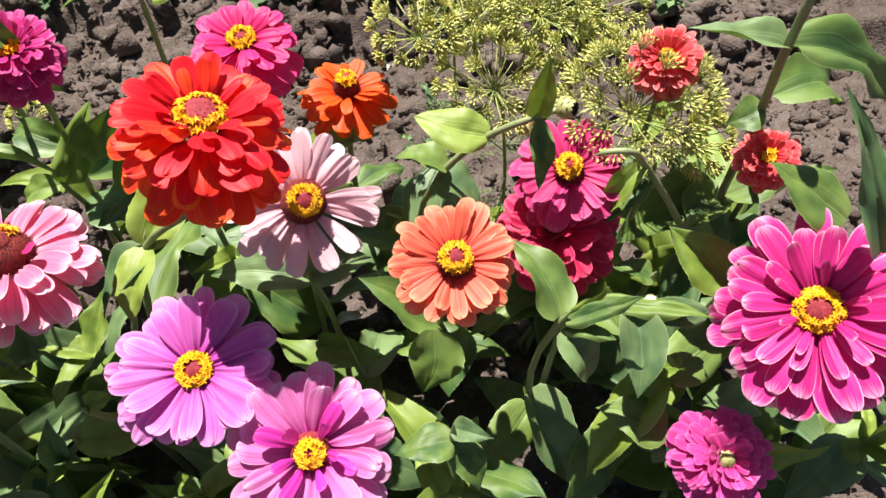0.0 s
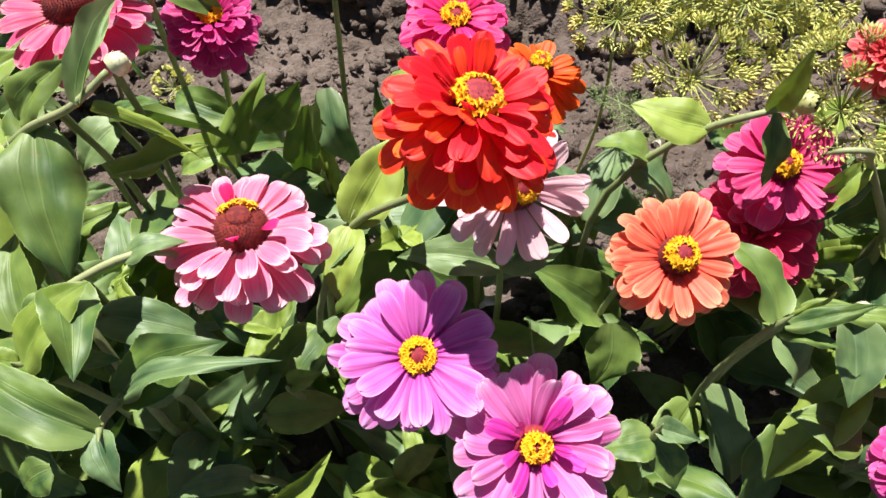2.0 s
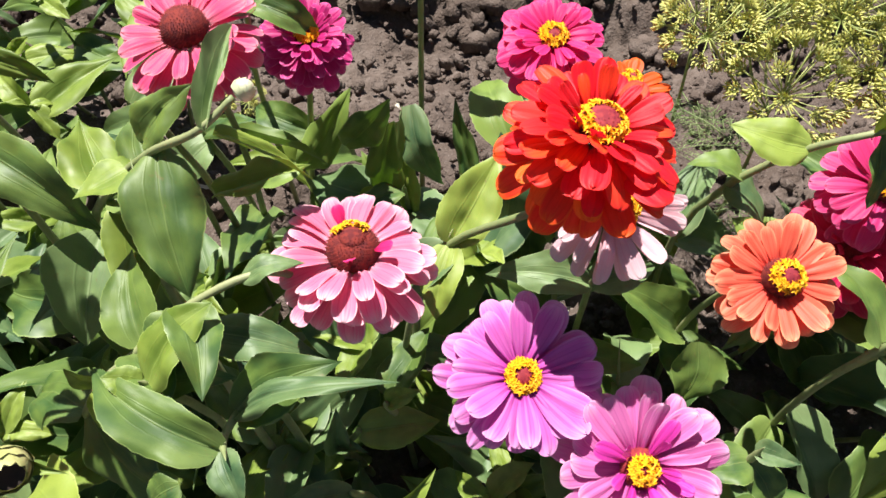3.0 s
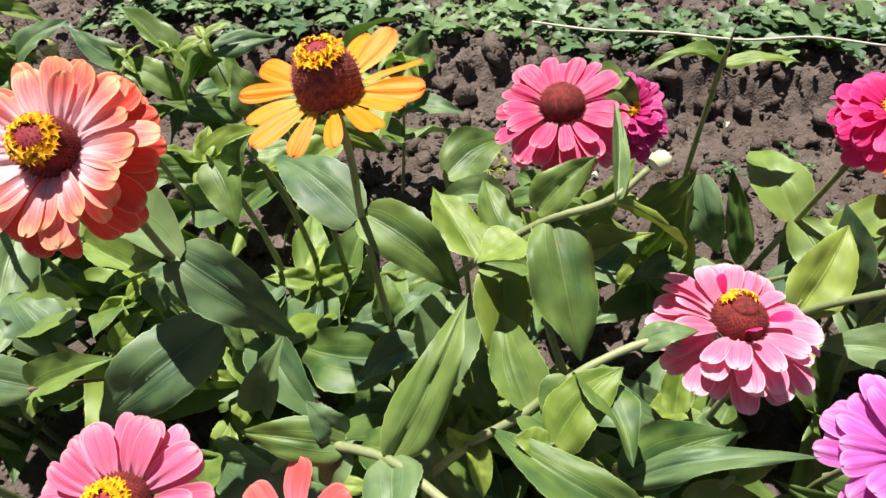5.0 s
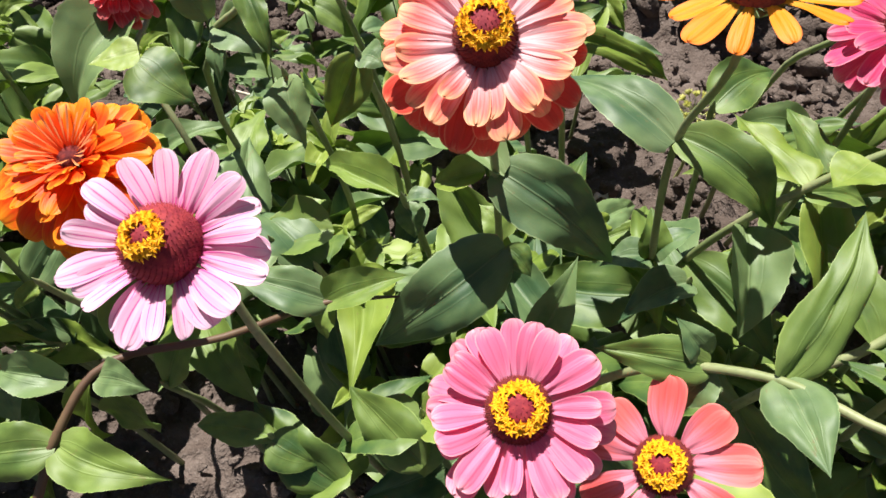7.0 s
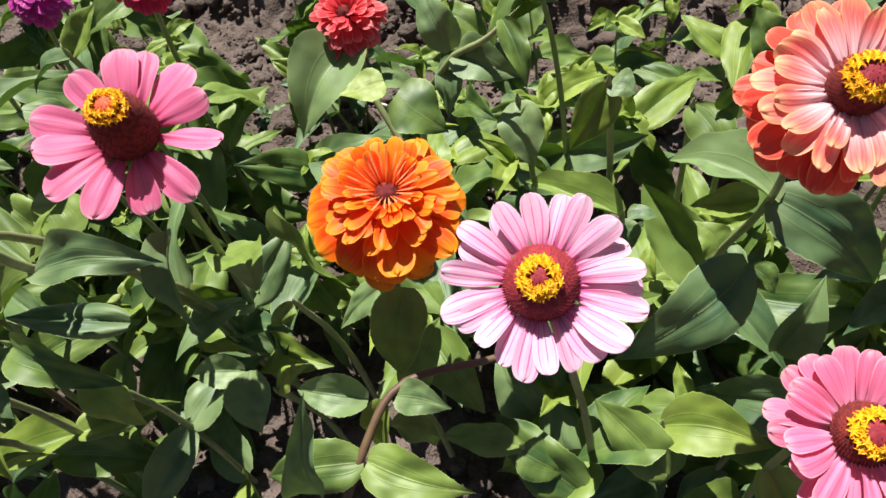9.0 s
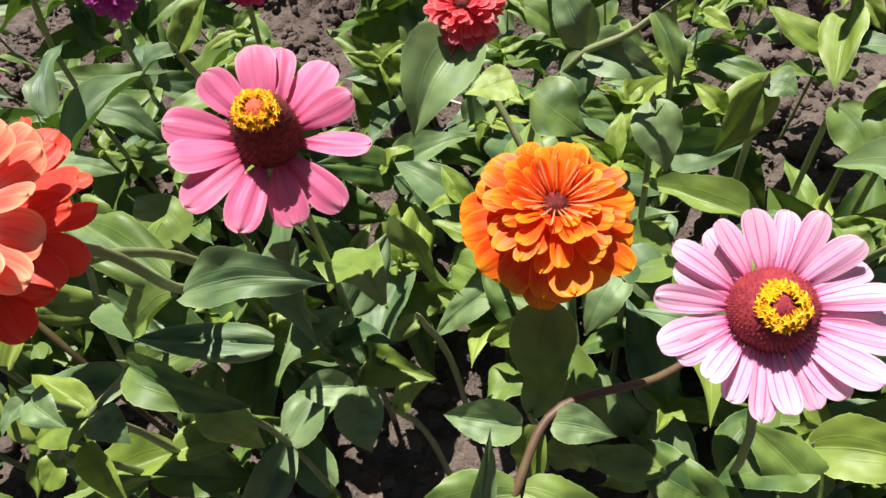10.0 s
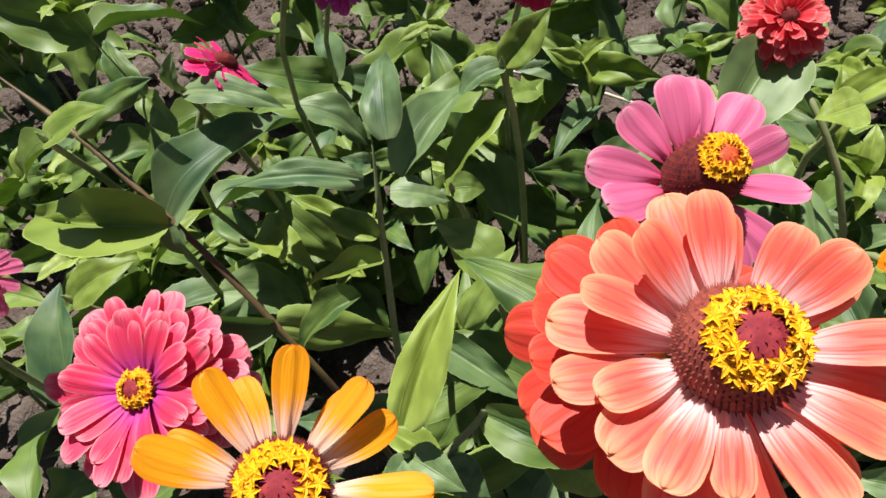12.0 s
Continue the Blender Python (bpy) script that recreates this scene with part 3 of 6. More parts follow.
def build_ground():
    xs, ys = axis_steps(-2.1, 0.75, 0.0062, 60), axis_steps(-0.25, 1.5, 0.0062, 60)
    verts, faces = [], []
    for y in ys:
        for x in xs:
            near = max(0.0, 1 - max(abs(x + 0.65) - 1.45, abs(y - 0.6) - 0.85, 0) / 2)
            z = ground_height(x, y)
            if near > 0:
                crumbs = noise.voronoi((x * 30, y * 30, 1.0))[0][0]
                z += near * (0.02 * (0.4 - crumbs) + 0.013 * (0.4 - noise.voronoi((x * 75, y * 75, 5.0))[0][0]) + 0.009 * noise.noise((x * 60, y * 60, 2.0)) + 0.02 * abs(noise.noise((x * 15, y * 15, 7.0))))
            verts.append((x, y, z))
    n = len(xs)
    for j in range(len(ys) - 1):
        for i in range(n - 1):
            a = j * n + i
            faces.append((a, a + 1, a + n + 1, a + n))
    ob = new("ground", mesh_of("ground", verts, faces, None, SOIL))
    tagged(ob, "dry grey-brown crumbly garden soil", "soil", "", "structure")


build_ground()


def build_clods():
    rng = random.Random(3)
    bm = bmesh.new()
    bmesh.ops.create_icosphere(bm, subdivisions=2, radius=1)
    ball = [v.co.copy() for v in bm.verts]
    tris = [tuple(v.index for v in f.verts) for f in bm.faces]
    bm.free()
    verts, faces = [], []
    for k in range(9000):
        x, y = rng.uniform(-2.05, 0.7), rng.uniform(0.35, 1.45) if k % 4 else rng.uniform(-0.1, 0.4)
        s = 0.0022 + 0.013 * rng.random() ** 5
        if 0.93 < y < 1.05:
            s *= 1.7
        q = rng.uniform(0, 99)
        z = ground_height(x, y) + s * 0.3 + 0.008
        turn = Euler((rng.uniform(0, 6), rng.uniform(0, 6), rng.uniform(0, 6))).to_matrix()
        i = len(verts)
        for c in ball:
            d = c * (1 + 0.75 * noise.noise(c * 1.7 + Vector((q, 0, 0))) + 0.3 * noise.noise(c * 4.5 + Vector((0, q, 0))))
            d = turn @ Vector((d.x, d.y, d.z * 0.7))
            verts.append((x + d.x * s, y + d.y * s, z + d.z * s * 0.8))
        faces += [tuple(a + i for a in t) for t in tris]
    ob = new("soil_clods", mesh_of("soil_clods", verts, faces, None, SOIL))
    tagged(ob, "loose dry lumps of grey-brown soil on the bed", "soil", "", "stuff")


build_clods()

# ---------------------------------------------------------------- zinnias
# petal rows: count, length, lift, drop, slim, droop, cup, curl
red_zinnia = bloom("large double red zinnia with orange lower petals", (-0.107, 0.252, 0.451), (0.2, -0, 0.98), 0.098, RED, [(9, 0.5, 48, -0.004, 0.42, 0.1, 0.2, 0), (14, 0.68, 32, -0.002, 0.42, 0.12, 0.15, 0), (17, 0.84, 16, 0.001, 0.4, 0.16, 0.12, 0), (19, 0.96, 2, 0.005, 0.38, 0.2, 0.1, 0), (19, 1.0, -14, 0.010, 0.38, 0.22, 0.1, 0, RED_LOW), (16, 0.96, -30, 0.016, 0.38, 0.2, 0.1, 0, RED_LOW)], nodes=[(-0.181, 0.265, 0.32)], base=(-0.21, 0.24), cone=(0.0125, 0.0083), disc=(0.0085, 0.0135, 38), core=CONE_ROSE, pairs=2, seed=1)
blade(red_zinnia, (-0.181, 0.265, 0.32), (-0.156, 0.307, 0.36), 0.037)
blade(red_zinnia, (-0.181, 0.265, 0.32), (-0.187, 0.222, 0.3), 0.028)
p = bloom("double magenta pink zinnia on a bare stem", (-0.125, 0.383, 0.398), (0.05, -0.28, 0.96), 0.079, MAGENTA, [(12, 0.62, 30, -0.001, 0.42, 0.1, 0.15, 0), (16, 0.84, 15, 0.002, 0.42, 0.16, 0.12, 0), (17, 1.0, 0, 0.005, 0.42, 0.2, 0.1, 0), (15, 0.98, -18, 0.009, 0.42, 0.2, 0.1, 0)], base=(-0.19, 0.42), cone=(0.0085, 0.0039), disc=(0.005, 0.009, 26), core=CONE_ROSE, pairs=2, seed=2)
p = bloom("small orange red zinnia with a dark centre", (-0.062, 0.406, 0.348), (0.07, -0.04, 1), 0.079, ORANGE_RED, [(12, 0.7, 22, 0, 0.42, 0.14, 0.12, 0), (14, 0.9, 4, 0.003, 0.42, 0.2, 0.1, 0), (12, 1.0, -14, 0.007, 0.42, 0.2, 0.1, 0)], base=(-0.06, 0.43), cone=(0.0095, 0.0126), disc=(0.004, 0.0075, 22), pairs=2, seed=3)
p = bloom("pale pink single zinnia with a maroon cone", (-0.075, 0.28, 0.352), (0.26, -0.58, 0.78), 0.101, PALE_PINK, [(13, 0.96, 18, 0, 0.3, 0.12, 0.1, 0), (14, 1.0, 9, 0.003, 0.3, 0.16, 0.1, 0)], base=(-0.09, 0.3), cone=(0.0145, 0.0177), disc=(0.006, 0.0105, 30), pairs=2, seed=4)
p = bloom("coral double zinnia with a yellow floret ring", (0.021, 0.246, 0.342), (0.06, -0.39, 0.92), 0.082, CORAL, [(15, 0.88, 20, 0, 0.36, 0.12, 0.12, 0), (17, 1.0, 10, 0.001, 0.36, 0.14, 0.1, 0), (14, 1.0, -6, 0.003, 0.36, 0.16, 0.1, 0)], nodes=[(0.018, 0.29, 0.25), (0.012, 0.306, 0.16)], base=(0.02, 0.31), cone=(0.0115, 0.013), disc=(0.006, 0.010, 28), pairs=2, seed=5)
blade(p, (0.011, 0.307, 0.16), (-0.045, 0.314, 0.22), 0.047)
blade(p, (0.012, 0.306, 0.16), (0.021, 0.248, 0.14), 0.048)
blade(p, (0.007, 0.264, 0.22), (0.001, 0.228, 0.18), 0.044)
blade(p, (0.231, 0.328, 0.24), (0.197, 0.327, 0.27), 0.052)
p = bloom("lilac zinnia with broad flat petals", (-0.131, 0.179, 0.317), (0.12, -0.31, 0.94), 0.097, LILAC, [(12, 0.9, 20, -0.001, 0.36, 0.1, 0.1, 0), (14, 0.98, 14, 0.001, 0.36, 0.12, 0.1, 0), (14, 1.0, 6, 0.005, 0.37, 0.16, 0.1, 0)], base=(-0.14, 0.22), cone=(0.010, 0.0039), disc=(0.006, 0.010, 30), core=CONE_ROSE, pairs=3, seed=6)
p = bloom("orchid pink zinnia with small petals curling from its centre", (-0.061, 0.138, 0.296), (0.05, -0.46, 0.89), 0.102, ORCHID, [(5, 0.42, 58, -0.005, 0.4, 0.1, 0.2, 0, VIVID_ORCHID), (4, 0.6, 38, -0.004, 0.34, 0.1, 0.2, 0, VIVID_ORCHID), (12, 0.84, 26, 0, 0.36, 0.1, 0.1, 0), (15, 0.95, 17, 0.001, 0.36, 0.1, 0.1, 0), (14, 1.0, 8, 0.004, 0.44, 0.14, 0.1, 0)], base=(-0.06, 0.19), cone=(0.011, 0.007), disc=(0.003, 0.0085, 20), core=CONE_ROSE, pairs=3, seed=7)
p = bloom("large shaggy magenta zinnia with pale pink petal tips", (0.229, 0.209, 0.348), (-0.43, -0.37, 0.82), 0.134, PINK_TIP, [(6, 0.4, 50, -0.003, 0.2, 0.1, 0.3, 0.1), (13, 0.62, 32, -0.001, 0.3, 0.1, 0.3, 0.05), (16, 0.8, 20, 0.001, 0.32, 0.12, 0.25, 0), (18, 0.93, 6, 0.004, 0.33, 0.16, 0.2, 0), (19, 1.0, -10, 0.009, 0.34, 0.2, 0.18, 0)], base=(0.24, 0.24), cone=(0.0125, 0.008), disc=(0.0075, 0.0135, 38), core=CONE_ROSE, pairs=3, seed=8)
blade(p, (0.142, 0.244, 0.29), (0.145, 0.194, 0.26), 0.031)
blade(p, (0.093, 0.226, 0.3), (0.135, 0.227, 0.33), 0.014)
blade(p, (0.195, 0.245, 0.28), (0.141, 0.25, 0.28), 0.021)
p = bloom("small bright magenta pompon zinnia", (0.203, 0.159, 0.24), (-0.05, -0.43, 0.9), 0.070, POMPON, [(10, 0.4, 62, -0.006, 0.5, 0.1, 0.3, 0), (14, 0.58, 44, -0.003, 0.48, 0.1, 0.25, 0), (22, 0.76, 28, 0, 0.32, 0.12, 0.2, 0), (24, 0.92, 12, 0.003, 0.3, 0.14, 0.2, 0), (20, 1.0, -4, 0.007, 0.42, 0.16, 0.15, 0), (18, 0.98, -20, 0.011, 0.42, 0.18, 0.15, 0)], base=(0.21, 0.18), cone=(0.006, 0.0057), disc=None, core=BRACT, pairs=2, seed=9)
blade(p, (0.178, 0.192, 0.21), (0.13, 0.204, 0.22), 0.040)
blade(p, (0.178, 0.192, 0.21), (0.174, 0.173, 0.18), 0.022)
p = bloom("crimson double zinnia below a curled bud stem", (0.093, 0.306, 0.297), (-0.25, -0.33, 0.91), 0.097, CRIMSON, [(7, 0.35, 60, -0.003, 0.5, 0.1, 0.3, 0), (14, 0.7, 26, 0, 0.42, 0.12, 0.15, 0), (17, 0.9, 8, 0.003, 0.42, 0.18, 0.12, 0), (17, 1.0, -12, 0.008, 0.42, 0.2, 0.12, 0), (15, 0.98, -30, 0.014, 0.42, 0.2, 0.12, 0)], base=(0.1, 0.33), cone=(0.007, 0.004), disc=None, core=CONE_ROSE, pairs=2, seed=10)
p = bloom("deep pink zinnia with an orange brown cone", (0.098, 0.324, 0.344), (-0.18, -0.37, 0.91), 0.083, DEEP_PINK, [(13, 0.9, 16, 0, 0.4, 0.12, 0.14, 0), (15, 1.0, 0, 0.004, 0.4, 0.16, 0.12, 0), (13, 1.0, -16, 0.008, 0.4, 0.2, 0.12, 0)], base=(0.12, 0.36), cone=(0.010, 0.0108), disc=(0.004, 0.009, 22), pairs=1, seed=11)
p = bloom("coral red double zinnia behind dill umbels", (0.166, 0.391, 0.384), (-0.24, -0.47, 0.85), 0.058, RED_CORAL, [(11, 0.45, 52, -0.004, 0.44, 0.1, 0.2, 0), (15, 0.66, 34, -0.001, 0.4, 0.12, 0.2, 0), (19, 0.84, 16, 0.002, 0.36, 0.14, 0.15, 0), (21, 0.96, 0, 0.005, 0.35, 0.18, 0.12, 0), (20, 1.0, -18, 0.01, 0.36, 0.2, 0.12, 0)], base=(0.17, 0.43), cone=(0.006, 0.0041), disc=(0.002, 0.005, 10), pairs=3, seed=12)
p = bloom("small coral red zinnia low among the leaves", (0.23, 0.325, 0.355), (-0.35, -0.51, 0.78), 0.047, RED_CORAL, [(11, 0.45, 52, -0.004, 0.44, 0.1, 0.2, 0), (15, 0.66, 34, -0.001, 0.4, 0.12, 0.2, 0), (19, 0.84, 16, 0.002, 0.36, 0.14, 0.15, 0), (21, 0.96, 0, 0.005, 0.35, 0.18, 0.12, 0), (20, 1.0, -18, 0.01, 0.36, 0.2, 0.12, 0)], base=(0.24, 0.35), cone=(0.005, 0.004), disc=(0.002, 0.004, 8), pairs=3, seed=13)
p = bloom("purple magenta double zinnia on a bare stem", (-0.294, 0.392, 0.381), (0.2, -0.35, 0.91), 0.072, PURPLE, [(11, 0.45, 52, -0.004, 0.44, 0.1, 0.2, 0), (15, 0.66, 34, -0.001, 0.4, 0.12, 0.2, 0), (19, 0.84, 16, 0.002, 0.36, 0.14, 0.15, 0), (21, 0.96, 0, 0.005, 0.35, 0.18, 0.12, 0), (20, 1.0, -18, 0.01, 0.36, 0.2, 0.12, 0)], base=(-0.36, 0.46), cone=(0.009, 0.0066), disc=(0.004, 0.008, 18), pairs=3, seed=14)
p = bloom("rose pink zinnia with a maroon cone and pale petal edges", (-0.34, 0.319, 0.443), (-0.02, -0.2, 0.98), 0.085, ROSE, [(13, 0.85, 16, 0, 0.4, 0.12, 0.14, 0), (15, 1.0, 0, 0.004, 0.4, 0.18, 0.12, 0), (12, 0.98, -18, 0.008, 0.4, 0.2, 0.12, 0)], base=(-0.37, 0.37), cone=(0.0135, 0.012), disc=None, pairs=3, seed=15)
p = bloom("pink zinnia with a bare maroon cone and few florets", (-0.231, 0.223, 0.38), (0.05, 0.11, 0.99), 0.096, PINK, [(3, 0.4, 50, -0.008, 0.5, 0.1, 0.2, 0, MAGENTA), (13, 0.84, 24, 0, 0.4, 0.14, 0.14, 0), (14, 0.95, 12, 0.002, 0.42, 0.16, 0.14, 0), (14, 1.0, -2, 0.006, 0.42, 0.2, 0.12, 0), (12, 0.95, -18, 0.01, 0.42, 0.2, 0.12, 0)], nodes=[(-0.275, 0.2, 0.372), (-0.319, 0.178, 0.36), (-0.345, 0.161, 0.34), (-0.376, 0.152, 0.31)], base=(-0.42, 0.16), crown=CONE, cone=(0.015, 0.0145), disc=(0.007, 0.012, 12), arc=(0.6, 2.9), pairs=2, seed=16)
blade(p, (-0.287, 0.196, 0.37), (-0.257, 0.204, 0.38), 0.016, 0, kind="leaf_grey_green")
blade(p, (-0.316, 0.18, 0.36), (-0.289, 0.13, 0.37), 0.028)
blade(p, (-0.342, 0.164, 0.34), (-0.362, 0.216, 0.36), 0.031)
blade(p, (-0.343, 0.162, 0.34), (-0.314, 0.13, 0.35), 0.029)
blade(p, (-0.373, 0.154, 0.31), (-0.386, 0.15, 0.33), 0.018)
blade(p, (-0.373, 0.154, 0.31), (-0.363, 0.127, 0.3), 0.015)
p = bloom("large peach and coral zinnia with a tall maroon cone", (-0.546, 0.159, 0.526), (0.13, -0.47, 0.87), 0.091, PEACH, [(13, 0.8, 24, 0, 0.4, 0.12, 0.1, 0), (16, 0.93, 14, 0.001, 0.4, 0.14, 0.1, 0), (15, 1.0, -5, 0.003, 0.42, 0.16, 0.1, 0, PEACH_LOW), (15, 1.02, -20, 0.006, 0.44, 0.18, 0.1, 0, PEACH_LOW)], nodes=[(-0.555, 0.2, 0.4), (-0.565, 0.243, 0.28)], base=(-0.56, 0.26), cone=(0.0128, 0.0155), disc=(0.0065, 0.0105, 30), pairs=1, seed=17)
blade(p, (-0.555, 0.203, 0.4), (-0.483, 0.179, 0.36), 0.044)
blade(p, (-0.551, 0.202, 0.33), (-0.624, 0.131, 0.3), 0.050)
blade(p, (-0.551, 0.202, 0.33), (-0.533, 0.189, 0.32), 0.020)
blade(p, (-0.523, 0.168, 0.28), (-0.505, 0.199, 0.33), 0.028)
blade(p, (-0.561, 0.2, 0.4), (-0.6, 0.207, 0.38), 0.021)
blade(p, (-0.562, 0.248, 0.28), (-0.582, 0.26, 0.3), 0.031)
blade(p, (-0.55, 0.199, 0.4), (-0.611, 0.235, 0.39), 0.035)
p = bloom("amber orange single zinnia with a tall maroon cone", (-0.443, 0.222, 0.53), (-0.04, -0.06, 1.0), 0.087, AMBER, [(14, 1.0, 2, 0, 0.34, 0.1, 0.12, 0.03)], nodes=[(-0.456, 0.255, 0.39), (-0.454, 0.257, 0.27)], base=(-0.42, 0.27), core=CONE_BROWN, cone=(0.0155, 0.022), disc=(0.006, 0.0105, 26), pairs=1, seed=18)
blade(p, (-0.458, 0.252, 0.39), (-0.527, 0.296, 0.4), 0.040)
blade(p, (-0.455, 0.257, 0.39), (-0.391, 0.229, 0.36), 0.035)
blade(p, (-0.454, 0.257, 0.27), (-0.458, 0.276, 0.3), 0.026)
blade(p, (-0.454, 0.257, 0.27), (-0.43, 0.272, 0.29), 0.023)
blade(p, (-0.454, 0.257, 0.27), (-0.489, 0.247, 0.27), 0.029)
p = bloom("coral pink zinnia with a maroon cone, near the path", (-0.514, 0.057, 0.41), (0.12, -0.33, 0.94), 0.088, CORAL_PINK, [(14, 0.9, 20, 0, 0.41, 0.1, 0.1, 0), (16, 1.0, 11, 0.003, 0.42, 0.12, 0.1, 0)], base=(-0.52, 0.09), cone=(0.0145, 0.015), disc=(0.007, 0.011, 30), pairs=2, seed=19)
blade(p, (-0.584, 0.079, 0.24), (-0.635, 0.104, 0.28), 0.037)
blade(p, (-0.637, 0.058, 0.22), (-0.705, 0.088, 0.26), 0.042)
p = bloom("salmon red zinnia with few broad petals", (-0.449, 0.066, 0.359), (-0.2, -0.36, 0.91), 0.084, SALMON, [(9, 1.0, 12, 0, 0.55, 0.1, 0.12, 0)], base=(-0.45, 0.1), cone=(0.0135, 0.0094), disc=(0.006, 0.0105, 28), pairs=2, seed=20)
p = bloom("blush pink zinnia with white petal tips and a maroon cone", (-0.668, 0.066, 0.481), (0.04, -0.41, 0.91), 0.093, BLUSH, [(22, 1.0, 14, 0, 0.38, 0.1, 0.12, 0)], nodes=[(-0.655, 0.08, 0.38)], base=(-0.63, 0.11), cone=(0.0172, 0.0181), disc=(0.0055, 0.0095, 30), core=CONE_ROSE, pairs=1, seed=21)
p = bloom("dense double orange zinnia with narrow inner petals", (-0.766, 0.129, 0.45), (0.15, -0.17, 0.97), 0.095, ORANGE, [(24, 0.46, 38, -0.008, 0.055, 0.0, 0.1, 0, ROOT_STRAP), (14, 0.5, 48, -0.002, 0.36, 0.1, 0.2, 0), (16, 0.68, 34, -0.001, 0.35, 0.12, 0.2, 0), (17, 0.85, 18, 0.002, 0.35, 0.16, 0.18, 0), (18, 1.0, 4, 0.006, 0.42, 0.2, 0.15, 0), (17, 1.0, -14, 0.011, 0.42, 0.2, 0.15, 0), (15, 0.98, -30, 0.017, 0.42, 0.2, 0.15, 0)], nodes=[(-0.8, 0.17, 0.38)], base=(-0.82, 0.2), cone=(0.007, 0.0043), disc=None, pairs=4, seed=22)
blade(p, (-0.877, 0.161, 0.38), (-0.838, 0.138, 0.31), 0.032)
p = bloom("rosy pink single zinnia with a tall maroon cone", (-0.911, 0.116, 0.51), (0.22, -0.29, 0.93), 0.110, DEEP_ROSE, [(12, 1.0, 10, 0, 0.49, 0.06, 0.3, 0.04)], base=(-0.93, 0.13), cone=(0.0178, 0.0336), disc=(0.006, 0.0115, 34), crown=CROWN_ORANGE, pairs=3, seed=23)
blade(p, (-0.93, 0.114, 0.4), (-0.902, 0.061, 0.36), 0.032)
p = bloom("large light peach zinnia with a maroon cone", (-0.92, -0.022, 0.605), (0.13, -0.19, 0.97), 0.082, WARM, [(11, 0.92, 26, 0, 0.45, 0.12, 0.2, 0), (13, 1.05, 13, 0.004, 0.46, 0.14, 0.2, 0)], nodes=[(-0.928, 0.012, 0.53), (-0.931, 0.034, 0.468), (-0.945, 0.09, 0.38)], base=(-0.95, 0.15), core=CONE_BROWN, cone=(0.0148, 0.016), disc=(0.0066, 0.0112, 34), pairs=2, seed=24)
blade(p, (-0.926, 0.032, 0.468), (-0.86, 0.046, 0.48), 0.024)
blade(p, (-0.943, 0.041, 0.46), (-1.017, 0.065, 0.47), 0.031)
blade(p, (-0.935, 0.035, 0.46), (-0.975, 0.019, 0.43), 0.022)
blade(p, (-0.897, 0.036, 0.42), (-0.978, 0.02, 0.43), 0.022)
p = bloom("scarlet zinnia close below a light peach bloom", (-0.934, -0.01, 0.574), (0.12, -0.18, 0.97), 0.088, SCARLET, [(13, 0.95, 6, 0, 0.46, 0.12, 0.12, 0), (14, 1.0, -6, 0.004, 0.46, 0.14, 0.12, 0)], nodes=[(-0.94, 0.03, 0.5), (-0.955, 0.09, 0.38)], base=(-0.96, 0.15), cone=(0.011, 0.006), disc=(0.005, 0.009, 22), pairs=0, seed=25)
p = bloom("rosy coral double zinnia with a small floret ring", (-1.185, -0.022, 0.423), (-0.02, -0.31, 0.95), 0.111, ROSY, [(15, 0.7, 34, 0, 0.36, 0.12, 0.18, 0), (20, 0.88, 22, 0.003, 0.34, 0.16, 0.18, 0), (22, 1.0, 9, 0.006, 0.34, 0.2, 0.18, 0), (20, 1.0, -8, 0.011, 0.36, 0.2, 0.15, 0), (17, 0.98, -26, 0.017, 0.38, 0.2, 0.15, 0)], base=(-1.2, 0.02), cone=(0.010, 0.0067), disc=(0.006, 0.0105, 24), core=CONE_ROSE, pairs=3, seed=26)
p = bloom("golden yellow zinnia with pale petal roots", (-1.02, -0.074, 0.583), (0.3, -0.05, 0.95), 0.074, GOLD, [(9, 1.0, 24, 0, 0.36, 0.1, 0.14, 0), (8, 0.85, 14, 0.003, 0.34, 0.14, 0.14, 0)], base=(-1.03, -0.08), cone=(0.012, 0.0071), disc=(0.006, 0.010, 28), pairs=3, seed=27)
p = bloom("coral red double zinnia at the back of the bed", (-0.864, 0.312, 0.438), (0.06, -0.41, 0.91), 0.063, RED_CORAL, [(11, 0.45, 52, -0.004, 0.44, 0.1, 0.2, 0), (15, 0.66, 34, -0.001, 0.4, 0.12, 0.2, 0), (19, 0.84, 16, 0.002, 0.36, 0.14, 0.15, 0), (21, 0.96, 0, 0.005, 0.35, 0.18, 0.12, 0), (20, 1.0, -18, 0.01, 0.36, 0.2, 0.12, 0)], nodes=[(-0.84, 0.275, 0.4), (-0.81, 0.25, 0.36)], base=(-0.79, 0.24), cone=(0.006, 0.004), disc=None, pairs=1, seed=28)
blade(p, (-0.861, 0.315, 0.41), (-0.891, 0.244, 0.37), 0.057)
blade(p, (-0.797, 0.232, 0.43), (-0.76, 0.227, 0.41), 0.045)
blade(p, (-0.816, 0.256, 0.42), (-0.844, 0.238, 0.42), 0.029)
p = bloom("magenta zinnia facing away, showing its green back", (-1.231, 0.212, 0.443), (0.52, 0.63, 0.63), 0.057, MAGENTA, [(13, 0.95, 6, 0, 0.42, 0.14, 0.12, 0), (13, 1.0, -10, 0.004, 0.42, 0.16, 0.12, 0)], base=(-1.25, 0.24), cone=(0.008, 0.006), disc=None, pairs=4, seed=29)
